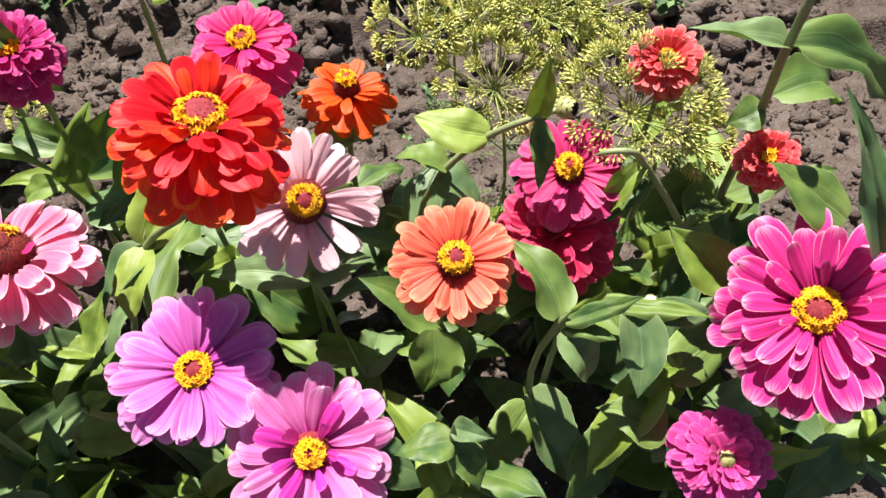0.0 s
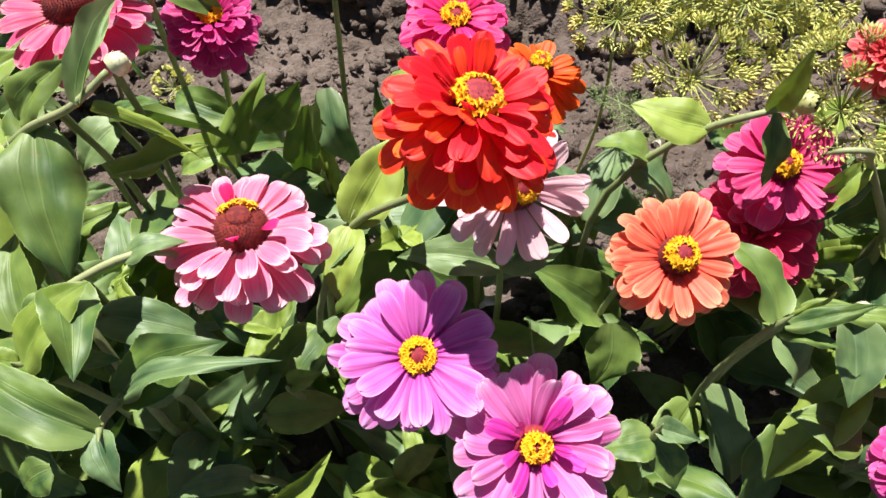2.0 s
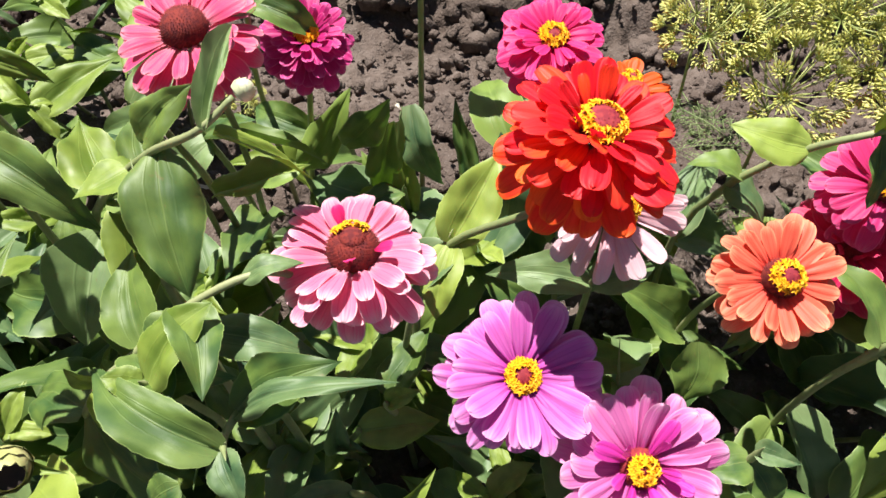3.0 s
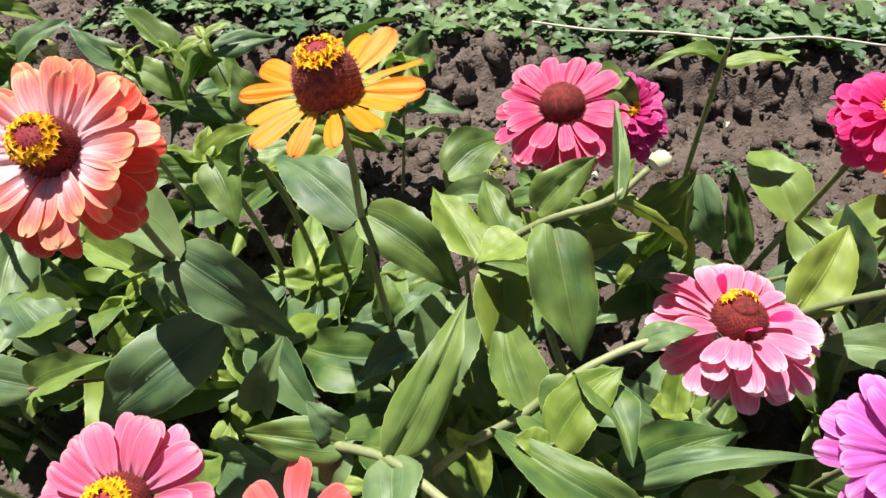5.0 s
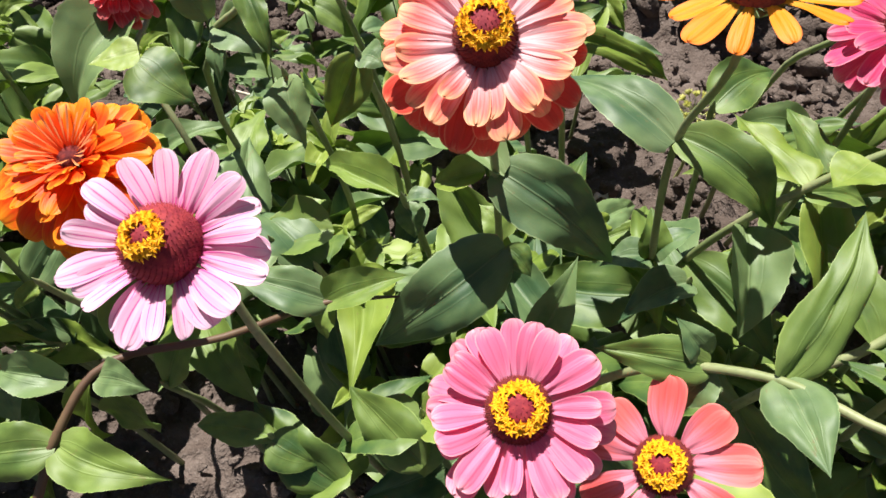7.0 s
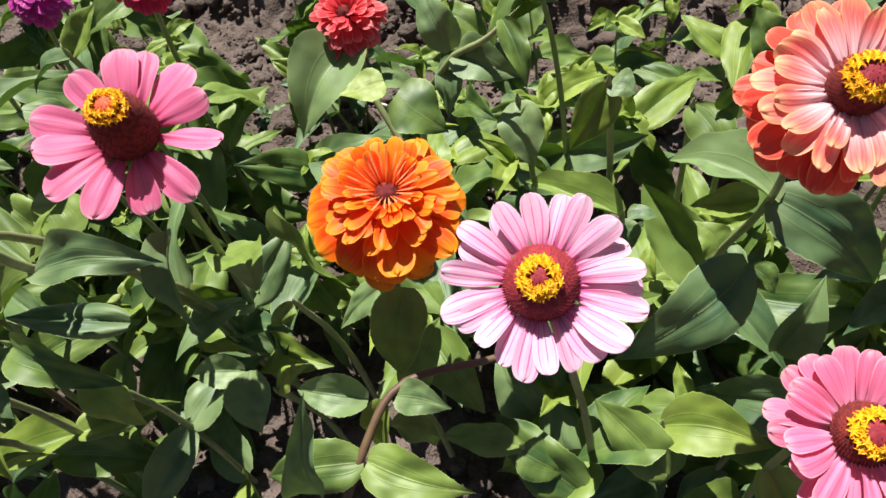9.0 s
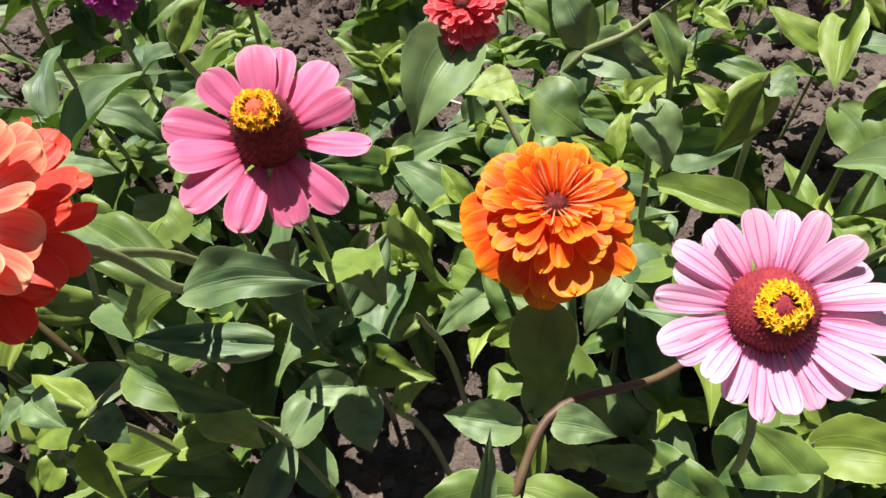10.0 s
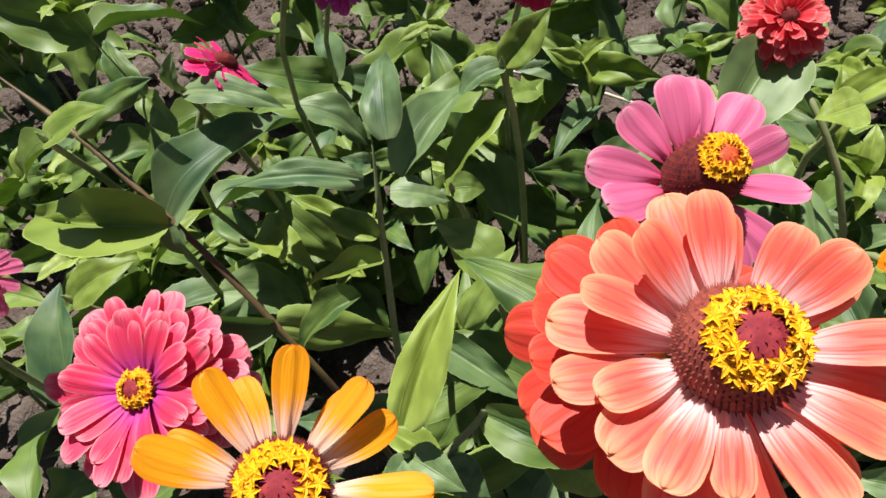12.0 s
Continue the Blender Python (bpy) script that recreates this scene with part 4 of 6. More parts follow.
p = bloom("purple double zinnia at the back of the bed", (-1.21, 0.358, 0.417), (0.48, -0.11, 0.87), 0.061, VIOLET, [(11, 0.45, 52, -0.004, 0.44, 0.1, 0.2, 0), (15, 0.66, 34, -0.001, 0.4, 0.12, 0.2, 0), (19, 0.84, 16, 0.002, 0.36, 0.14, 0.15, 0), (21, 0.96, 0, 0.005, 0.35, 0.18, 0.12, 0), (20, 1.0, -18, 0.01, 0.36, 0.2, 0.12, 0)], cone=(0.006, 0.004), disc=None, pairs=5, seed=30)
p = bloom("magenta double zinnia behind tall leaves", (-1.19, 0.275, 0.488), (0.54, -0.08, 0.83), 0.049, MAGENTA, [(11, 0.45, 52, -0.004, 0.44, 0.1, 0.2, 0), (15, 0.66, 34, -0.001, 0.4, 0.12, 0.2, 0), (19, 0.84, 16, 0.002, 0.36, 0.14, 0.15, 0), (21, 0.96, 0, 0.005, 0.35, 0.18, 0.12, 0), (20, 1.0, -18, 0.01, 0.36, 0.2, 0.12, 0)], cone=(0.006, 0.004), disc=None, pairs=4, seed=31)
p = bloom("crimson double zinnia behind a tall stem", (-1.03, 0.31, 0.474), (0.34, -0.22, 0.92), 0.062, CRIMSON, [(11, 0.45, 52, -0.004, 0.44, 0.1, 0.2, 0), (15, 0.66, 34, -0.001, 0.4, 0.12, 0.2, 0), (19, 0.84, 16, 0.002, 0.36, 0.14, 0.15, 0), (21, 0.96, 0, 0.005, 0.35, 0.18, 0.12, 0), (20, 1.0, -18, 0.01, 0.36, 0.2, 0.12, 0)], cone=(0.006, 0.004), disc=None, pairs=4, seed=32)
p = bloom("pink zinnia at the end of the bed", (-1.249, -0.004, 0.488), (0.85, 0.07, 0.52), 0.049, DEEP_ROSE, [(13, 0.95, 6, 0, 0.42, 0.14, 0.12, 0), (13, 1.0, -10, 0.004, 0.42, 0.16, 0.12, 0)], cone=(0.008, 0.006), disc=(0.003, 0.006, 14), pairs=4, seed=33)
p = plant_at("zinnia shoot with a half-open dried bud", 0, 0.35)
line = stalk(p, [(0.085, 0.328, 0.389), (0.071, 0.325, 0.385), (0.042, 0.333, 0.36), (0.012, 0.342, 0.315), foot(0, 0.35)], 0.0019, 0.003, STEM)
blade(p, (0.071, 0.326, 0.385), (0.071, 0.318, 0.43), 0.017)
blade(p, (0.071, 0.323, 0.385), (0.075, 0.295, 0.35), 0.015)
blade(p, (0.042, 0.333, 0.36), (-0.006, 0.34, 0.37), 0.032)
blade(p, (0.015, 0.34, 0.32), (-0.02, 0.346, 0.33), 0.031)
blade(p, (0.007, 0.343, 0.31), (0.045, 0.328, 0.29), 0.045)
bud_on(p, (0.088, 0.327, 0.391), (0.75, -0.5, 0.3), 0.0068, BRACT, True)
LATER.append((p, line, 0.5, 0.8, 2, 0.08))
p = plant_at("zinnia shoot bending over, with a white closed bud", -0.46, 0.27)
line = stalk(p, [(-0.291, 0.259, 0.441), (-0.307, 0.247, 0.43), (-0.341, 0.246, 0.41), (-0.384, 0.242, 0.37), (-0.43, 0.26, 0.27), foot(-0.46, 0.27)], 0.0019, 0.003, STEM)
blade(p, (-0.305, 0.245, 0.43), (-0.31, 0.314, 0.45), 0.010, 0, kind="leaf_grey_green")
blade(p, (-0.306, 0.253, 0.42), (-0.256, 0.259, 0.39), 0.014)
blade(p, (-0.339, 0.248, 0.41), (-0.315, 0.185, 0.37), 0.041)
blade(p, (-0.348, 0.251, 0.41), (-0.321, 0.267, 0.44), 0.024)
blade(p, (-0.381, 0.245, 0.37), (-0.418, 0.298, 0.38), 0.039)
blade(p, (-0.381, 0.241, 0.37), (-0.341, 0.249, 0.36), 0.023)
blade(p, (-0.37, 0.25, 0.36), (-0.359, 0.188, 0.33), 0.038)
bud_on(p, (-0.286, 0.261, 0.444), (0.6, 0.5, 0.3), 0.0056, PALE)
LATER.append((p, line, 0.5, 0.8, 2, 0.08))
p = plant_at("zinnia shoot leaning low, with a spent green bud", -0.54, 0.14)
line = stalk(p, [(-0.342, 0.078, 0.411), (-0.358, 0.081, 0.4), (-0.404, 0.106, 0.385), (-0.434, 0.115, 0.37), (-0.5, 0.13, 0.28), foot(-0.54, 0.14)], 0.0019, 0.003, STEM)
blade(p, (-0.402, 0.107, 0.385), (-0.373, 0.17, 0.43), 0.025, 25, kind="leaf_green")
blade(p, (-0.402, 0.107, 0.385), (-0.391, 0.065, 0.4), 0.030)
blade(p, (-0.431, 0.116, 0.37), (-0.484, 0.11, 0.38), 0.025)
blade(p, (-0.431, 0.116, 0.37), (-0.446, 0.101, 0.35), 0.021)
blade(p, (-0.433, 0.121, 0.37), (-0.45, 0.127, 0.39), 0.018)
blade(p, (-0.355, 0.082, 0.4), (-0.374, 0.065, 0.42), 0.013)
blade(p, (-0.346, 0.085, 0.4), (-0.319, 0.076, 0.41), 0.013)
bud_on(p, (-0.336, 0.076, 0.413), (0.7, -0.5, 0.45), 0.0084, BRACT, True)
LATER.append((p, line, 0.5, 0.8, 2, 0.08))
p = plant_at("leafy zinnia shoot with folded bright leaves", -0.25, 0.14)
line = stalk(p, [(-0.275, 0.105, 0.35), (-0.285, 0.12, 0.335), (-0.287, 0.139, 0.32), foot(-0.25, 0.14)], 0.0019, 0.003, STEM, True)
blade(p, (-0.283, 0.112, 0.34), (-0.358, 0.14, 0.36), 0.028)
blade(p, (-0.287, 0.139, 0.32), (-0.236, 0.161, 0.35), 0.035)
blade(p, (-0.287, 0.139, 0.32), (-0.209, 0.146, 0.37), 0.018)
blade(p, (-0.283, 0.112, 0.34), (-0.266, 0.089, 0.33), 0.020)
blade(p, (-0.298, 0.094, 0.34), (-0.314, 0.086, 0.33), 0.022)
LATER.append((p, line, 0.5, 0.8, 2, 0.08))
p = plant_at("leafy zinnia shoot lying along the bed", -0.81, -0.05)
line = stalk(p, [(-0.6, 0.155, 0.328), (-0.655, 0.141, 0.325), (-0.7, 0.095, 0.343), (-0.757, 0.052, 0.355), (-0.768, 0.012, 0.339), foot(-0.81, -0.05)], 0.0019, 0.003, RUSTY, True)
blade(p, (-0.654, 0.142, 0.325), (-0.714, 0.14, 0.34), 0.031)
blade(p, (-0.655, 0.14, 0.325), (-0.609, 0.162, 0.34), 0.026)
blade(p, (-0.653, 0.14, 0.325), (-0.655, 0.123, 0.31), 0.020)
blade(p, (-0.691, 0.225, 0.29), (-0.75, 0.197, 0.28), 0.051)
blade(p, (-0.77, 0.045, 0.354), (-0.812, 0.04, 0.36), 0.025)
blade(p, (-0.754, 0.051, 0.354), (-0.721, 0.048, 0.36), 0.022)
blade(p, (-0.761, 0.049, 0.35), (-0.771, 0.029, 0.3), 0.022)
blade(p, (-0.752, 0.048, 0.34), (-0.736, 0.041, 0.3), 0.029)
blade(p, (-0.765, 0.012, 0.34), (-0.818, -0.009, 0.34), 0.033)
blade(p, (-0.763, 0.013, 0.34), (-0.7, 0.01, 0.34), 0.032)
blade(p, (-0.777, -0.016, 0.36), (-0.774, 0, 0.43), 0.016)
blade(p, (-0.769, 0.124, 0.36), (-0.765, 0.077, 0.33), 0.043)
p = plant_at("low zinnia shoot with broad leaves beside the path", -0.57, 0.12)
line = stalk(p, [(-0.592, 0.11, 0.262), (-0.592, 0.11, 0.25), foot(-0.57, 0.12)], 0.0019, 0.003, STEM, True)
blade(p, (-0.592, 0.108, 0.25), (-0.645, 0.079, 0.25), 0.043)
blade(p, (-0.592, 0.11, 0.25), (-0.527, 0.102, 0.27), 0.042)
blade(p, (-0.594, 0.103, 0.24), (-0.586, 0.078, 0.22), 0.033)
LATER.append((p, line, 0.5, 0.8, 1, 0.08))
p = plant_at("zinnia shoot with a curled silvery leaf", -0.79, 0.32)
line = stalk(p, [(-0.72, 0.283, 0.468), (-0.745, 0.285, 0.44), (-0.772, 0.29, 0.42), foot(-0.79, 0.32)], 0.0019, 0.003, STEM, True)
blade(p, (-0.772, 0.292, 0.42), (-0.723, 0.278, 0.42), 0.033)
blade(p, (-0.771, 0.283, 0.43), (-0.793, 0.298, 0.47), 0.028)
blade(p, (-0.732, 0.279, 0.46), (-0.711, 0.251, 0.43), 0.018)
blade(p, (-0.775, 0.302, 0.41), (-0.779, 0.269, 0.38), 0.031)
LATER.append((p, line, 0.5, 0.8, 3, 0.08))
p = plant_at("leafy zinnia shoot with a dark red stem", -1.1, 0.04)
line = stalk(p, [(-1.37, 0.145, 0.475), (-1.307, 0.126, 0.44), (-1.241, 0.1, 0.391), (-1.15, 0.06, 0.28), foot(-1.1, 0.04)], 0.0019, 0.003, RUSTY, True)
blade(p, (-1.245, 0.101, 0.39), (-1.193, 0.205, 0.392), 0.056, 0, kind="leaf_grey_green")
blade(p, (-1.243, 0.097, 0.392), (-1.385, 0.091, 0.38), 0.047)
blade(p, (-1.239, 0.098, 0.392), (-1.234, 0.085, 0.37), 0.021)
blade(p, (-1.306, 0.125, 0.44), (-1.339, 0.101, 0.42), 0.031)
blade(p, (-1.308, 0.128, 0.44), (-1.252, 0.155, 0.47), 0.027)
LATER.append((p, line, 0.5, 0.8, 1, 0.08))
p = plant_at("upright leafy zinnia shoot with narrow young leaves", -1.07, 0.05)
line = stalk(p, [(-1.095, 0.14, 0.465), (-1.09, 0.11, 0.4), (-1.075, 0.06, 0.33), foot(-1.07, 0.05)], 0.0019, 0.003, STEM, True)
blade(p, (-1.085, 0.138, 0.464), (-1.104, 0.194, 0.484), 0.026, 0, kind="leaf_grey_green")
blade(p, (-1.078, 0.132, 0.439), (-1.055, 0.21, 0.457), 0.03, -10, kind="leaf_grey_green")
blade(p, (-1.099, 0.124, 0.441), (-1.178, 0.099, 0.443), 0.023, 0, kind="leaf_grey_green")
blade(p, (-1.09, 0.105, 0.41), (-1.15, 0.115, 0.43), 0.020)
blade(p, (-1.081, 0.119, 0.44), (-1.049, 0.129, 0.43), 0.021)
blade(p, (-1.035, -0.008, 0.425), (-1.022, 0.056, 0.467), 0.026, 10, kind="leaf_young")
blade(p, (-1.095, 0.075, 0.39), (-1.13, 0.038, 0.37), 0.022)
blade(p, (-1.085, 0.096, 0.4), (-1.137, 0.075, 0.39), 0.019)
blade(p, (-1.095, 0.13, 0.45), (-1.108, 0.123, 0.46), 0.013)
blade(p, (-1.05, 0.06, 0.36), (-0.971, 0.056, 0.35), 0.035)
blade(p, (-1.029, 0.071, 0.38), (-1.008, 0.107, 0.42), 0.024)
LATER.append((p, line, 0.5, 0.8, 2, 0.08))
p = plant_at("tall thick-stemmed zinnia shoot beside the dill", 0.24, 0.37)
line = stalk(p, [(0.205, 0.325, 0.5), (0.206, 0.326, 0.44), (0.221, 0.345, 0.38), (0.235, 0.362, 0.25), foot(0.24, 0.37)], 0.0026, 0.0036, STEM_BROWN)
blade(p, (0.259, 0.266, 0.36), (0.207, 0.283, 0.39), 0.040)
blade(p, (0.254, 0.225, 0.38), (0.209, 0.264, 0.46), 0.024)
blade(p, (0.206, 0.325, 0.44), (0.151, 0.33, 0.45), 0.027)
blade(p, (0.207, 0.328, 0.44), (0.303, 0.345, 0.4), 0.034)
blade(p, (0.221, 0.344, 0.38), (0.2, 0.341, 0.37), 0.024)
blade(p, (0.232, 0.356, 0.38), (0.297, 0.385, 0.36), 0.039)
bud_on(p, (0.205, 0.325, 0.505), (0.1, 0, 1), 0.006, BRACT)
LATER.append((p, line, 0.5, 0.8, 2, 0.08))
p = plant_at("young zinnia shoot between the blooms", 0.02, 0.19)
line = stalk(p, [(0.022, 0.17, 0.265), (0.022, 0.17, 0.245), foot(0.02, 0.19)], 0.0019, 0.003, STEM, True)
blade(p, (0.022, 0.169, 0.24), (-0.015, 0.16, 0.24), 0.030)
blade(p, (0.022, 0.169, 0.24), (0.041, 0.142, 0.22), 0.024)
blade(p, (0.022, 0.173, 0.25), (0.045, 0.165, 0.26), 0.016)
LATER.append((p, line, 0.5, 0.8, 1, 0.08))
p = plant_at("young zinnia shoot with a broad pointed leaf", 0.1, 0.25)
line = stalk(p, [(0.095, 0.228, 0.31), (0.09, 0.228, 0.295), foot(0.1, 0.25)], 0.0019, 0.003, STEM, True)
blade(p, (0.09, 0.23, 0.3), (0.058, 0.276, 0.33), 0.036)
LATER.append((p, line, 0.5, 0.8, 3, 0.08))
p = plant_at("leafy zinnia shoot at the bed's front", -0.22, 0.26)
line = stalk(p, [(-0.18, 0.27, 0.33), (-0.2, 0.25, 0.28), foot(-0.22, 0.26)], 0.0019, 0.003, STEM, True)
blade(p, (-0.18, 0.265, 0.315), (-0.216, 0.231, 0.29), 0.037)
LATER.append((p, line, 0.5, 0.8, 2, 0.08))
p = plant_at("leafy zinnia shoot with large arching leaves", -0.3, 0.17)
line = stalk(p, [(-0.35, 0.24, 0.41), (-0.335, 0.2, 0.37), (-0.31, 0.17, 0.32), foot(-0.3, 0.17)], 0.0019, 0.003, STEM, True)
blade(p, (-0.357, 0.241, 0.4), (-0.377, 0.219, 0.4), 0.032)
blade(p, (-0.32, 0.176, 0.36), (-0.329, 0.152, 0.34), 0.030)
blade(p, (-0.267, 0.148, 0.3), (-0.29, 0.164, 0.33), 0.029)
LATER.append((p, line, 0.5, 0.8, 3, 0.08))
p = plant_at("slim zinnia shoot at the back of the bed", -0.25, 0.41)
line = stalk(p, [(-0.232, 0.4, 0.31), (-0.24, 0.395, 0.25), foot(-0.25, 0.41)], 0.0019, 0.003, STEM, True)
blade(p, (-0.277, 0.382, 0.28), (-0.239, 0.381, 0.33), 0.032)
blade(p, (-0.339, 0.282, 0.33), (-0.278, 0.292, 0.36), 0.023)
blade(p, (-0.238, 0.393, 0.3), (-0.262, 0.401, 0.2), 0.030)
blade(p, (-0.228, 0.413, 0.3), (-0.204, 0.378, 0.24), 0.029)
LATER.append((p, line, 0.5, 0.8, 1, 0.08))
p = plant_at("zinnia shoot with folded upright leaves", -0.2, 0.38)
line = stalk(p, [(-0.15, 0.31, 0.32), (-0.18, 0.36, 0.22), foot(-0.2, 0.38)], 0.0019, 0.003, STEM, True)
blade(p, (-0.145, 0.307, 0.3), (-0.155, 0.317, 0.36), 0.037)
blade(p, (-0.171, 0.407, 0.2), (-0.194, 0.438, 0.28), 0.022)
blade(p, (-0.226, 0.38, 0.2), (-0.233, 0.41, 0.28), 0.022)
LATER.append((p, line, 0.5, 0.8, 1, 0.08))
p = plant_at("zinnia shoot with narrow young leaves below a crimson bloom", 0.101, 0.253)
line = stalk(p, [(0.093, 0.226, 0.3), (0.093, 0.228, 0.29), (0.096, 0.24, 0.24), foot(0.101, 0.253)], 0.0019, 0.003, STEM, True)
blade(p, (0.093, 0.228, 0.29), (0.123, 0.214, 0.3), 0.014)
blade(p, (0.095, 0.232, 0.29), (0.118, 0.237, 0.32), 0.015)
blade(p, (0.092, 0.225, 0.29), (0.116, 0.203, 0.26), 0.030)
blade(p, (0.118, 0.252, 0.28), (0.189, 0.235, 0.3), 0.020)
p = plant_at("zinnia shoot with broad pale leaves under the dill", 0.168, 0.358)
line = stalk(p, [(0.16, 0.331, 0.34), (0.16, 0.333, 0.33), (0.163, 0.345, 0.28), foot(0.168, 0.358)], 0.0019, 0.003, STEM, True)
blade(p, (0.16, 0.333, 0.33), (0.129, 0.306, 0.31), 0.022)
p = plant_at("zinnia shoot with broad pale leaves under the dill", 0.222, 0.29)
line = stalk(p, [(0.214, 0.263, 0.3), (0.214, 0.265, 0.29), (0.217, 0.277, 0.24), foot(0.222, 0.29)], 0.0019, 0.003, STEM, True)
blade(p, (0.214, 0.265, 0.29), (0.172, 0.288, 0.32), 0.039)
p = plant_at("zinnia shoot with broad pale leaves under the dill", 0.175, 0.308)
line = stalk(p, [(0.167, 0.281, 0.28), (0.167, 0.283, 0.27), (0.17, 0.295, 0.22), foot(0.175, 0.308)], 0.0019, 0.003, STEM, True)
blade(p, (0.167, 0.283, 0.27), (0.14, 0.288, 0.28), 0.026)
p = plant_at("zinnia shoot with long grey-green leaves over bare soil", -0.366, 0.378)
line = stalk(p, [(-0.374, 0.351, 0.32), (-0.374, 0.353, 0.31), (-0.371, 0.365, 0.26), foot(-0.366, 0.378)], 0.0019, 0.003, STEM, True)
blade(p, (-0.374, 0.353, 0.31), (-0.285, 0.363, 0.29), 0.024)
blade(p, (-0.37, 0.35, 0.31), (-0.399, 0.323, 0.29), 0.034)
blade(p, (-0.377, 0.356, 0.31), (-0.333, 0.347, 0.34), 0.022)
p = plant_at("small zinnia shoot with upright leaves over bare soil", -0.32, 0.431)
line = stalk(p, [(-0.328, 0.404, 0.23), (-0.328, 0.406, 0.22), (-0.325, 0.418, 0.17), foot(-0.32, 0.431)], 0.0019, 0.003, STEM, True)
blade(p, (-0.328, 0.406, 0.22), (-0.28, 0.416, 0.3), 0.031)
blade(p, (-0.331, 0.406, 0.22), (-0.376, 0.401, 0.2), 0.028)
p = plant_at("small zinnia shoot with upright leaves over bare soil", -0.222, 0.398)
line = stalk(p, [(-0.23, 0.371, 0.25), (-0.23, 0.373, 0.24), (-0.227, 0.385, 0.19), foot(-0.222, 0.398)], 0.0019, 0.003, STEM, True)
blade(p, (-0.23, 0.373, 0.24), (-0.272, 0.349, 0.24), 0.026)
p = plant_at("low zinnia shoot with broad leaves under a pale bloom", -0.074, 0.301)
line = stalk(p, [(-0.082, 0.274, 0.28), (-0.082, 0.276, 0.27), (-0.079, 0.288, 0.22), foot(-0.074, 0.301)], 0.0019, 0.003, STEM, True)
blade(p, (-0.082, 0.276, 0.27), (-0.152, 0.277, 0.28), 0.031)
blade(p, (-0.082, 0.276, 0.27), (-0.04, 0.288, 0.28), 0.031)
p = plant_at("low zinnia shoot with broad leaves under a pale bloom", -0.076, 0.285)
line = stalk(p, [(-0.084, 0.258, 0.21), (-0.084, 0.26, 0.2), (-0.081, 0.272, 0.15), foot(-0.076, 0.285)], 0.0019, 0.003, STEM, True)
blade(p, (-0.084, 0.26, 0.2), (-0.033, 0.251, 0.2), 0.026)
p = plant_at("zinnia shoot with bright broad leaves at the front", -0.319, 0.164)
line = stalk(p, [(-0.327, 0.137, 0.36), (-0.327, 0.139, 0.35), (-0.324, 0.151, 0.3), foot(-0.319, 0.164)], 0.0019, 0.003, STEM, True)
blade(p, (-0.327, 0.139, 0.35), (-0.298, 0.173, 0.38), 0.030, kind="leaf_young")
blade(p, (-0.329, 0.138, 0.35), (-0.346, 0.137, 0.36), 0.017, kind="leaf_young")
blade(p, (-0.329, 0.137, 0.35), (-0.332, 0.127, 0.33), 0.012)
blade(p, (-0.331, 0.145, 0.34), (-0.29, 0.156, 0.34), 0.025)
p = plant_at("zinnia shoot with dark broad leaves under a pink bloom", -0.316, 0.217)
line = stalk(p, [(-0.324, 0.19, 0.32), (-0.324, 0.192, 0.31), (-0.321, 0.204, 0.26), foot(-0.316, 0.217)], 0.0019, 0.003, STEM, True)
blade(p, (-0.324, 0.192, 0.31), (-0.257, 0.188, 0.3), 0.029)
p = plant_at("zinnia shoot with dark broad leaves under a pink bloom", -0.214, 0.231)
line = stalk(p, [(-0.222, 0.204, 0.21), (-0.222, 0.206, 0.2), (-0.219, 0.218, 0.15), foot(-0.214, 0.231)], 0.0019, 0.003, STEM, True)
blade(p, (-0.222, 0.206, 0.2), (-0.198, 0.255, 0.22), 0.035)
p = plant_at("zinnia shoot with dark broad leaves under a pink bloom", -0.206, 0.201)
line = stalk(p, [(-0.214, 0.174, 0.27), (-0.214, 0.176, 0.26), (-0.211, 0.188, 0.21), foot(-0.206, 0.201)], 0.0019, 0.003, STEM, True)
blade(p, (-0.214, 0.176, 0.26), (-0.195, 0.179, 0.28), 0.014, kind="leaf_young")
p = plant_at("low zinnia shoot with a small opening tuft", -0.242, 0.188)
line = stalk(p, [(-0.236, 0.169, 0.23), (-0.236, 0.171, 0.22), (-0.25, 0.163, 0.2), (-0.247, 0.175, 0.15), foot(-0.242, 0.188)], 0.0019, 0.003, STEM, True)
blade(p, (-0.25, 0.163, 0.2), (-0.25, 0.176, 0.24), 0.018)
blade(p, (-0.248, 0.163, 0.2), (-0.228, 0.157, 0.22), 0.013)
blade(p, (-0.252, 0.161, 0.2), (-0.258, 0.146, 0.2), 0.015, kind="leaf_young")
blade(p, (-0.236, 0.171, 0.22), (-0.182, 0.181, 0.22), 0.030)
p = plant_at("low zinnia shoot with a small opening tuft", -0.221, 0.149)
line = stalk(p, [(-0.229, 0.122, 0.25), (-0.229, 0.124, 0.24), (-0.226, 0.136, 0.19), foot(-0.221, 0.149)], 0.0019, 0.003, STEM, True)
blade(p, (-0.229, 0.124, 0.24), (-0.272, 0.103, 0.26), 0.020)
blade(p, (-0.213, 0.115, 0.24), (-0.18, 0.123, 0.28), 0.017)
p = plant_at("zinnia shoot with ribbed shaded leaves", -0.688, 0.221)
line = stalk(p, [(-0.696, 0.194, 0.29), (-0.696, 0.196, 0.28), (-0.693, 0.208, 0.23), foot(-0.688, 0.221)], 0.0019, 0.003, STEM, True)
blade(p, (-0.696, 0.196, 0.28), (-0.756, 0.23, 0.29), 0.047)
p = plant_at("zinnia shoot with ribbed shaded leaves", -0.631, 0.274)
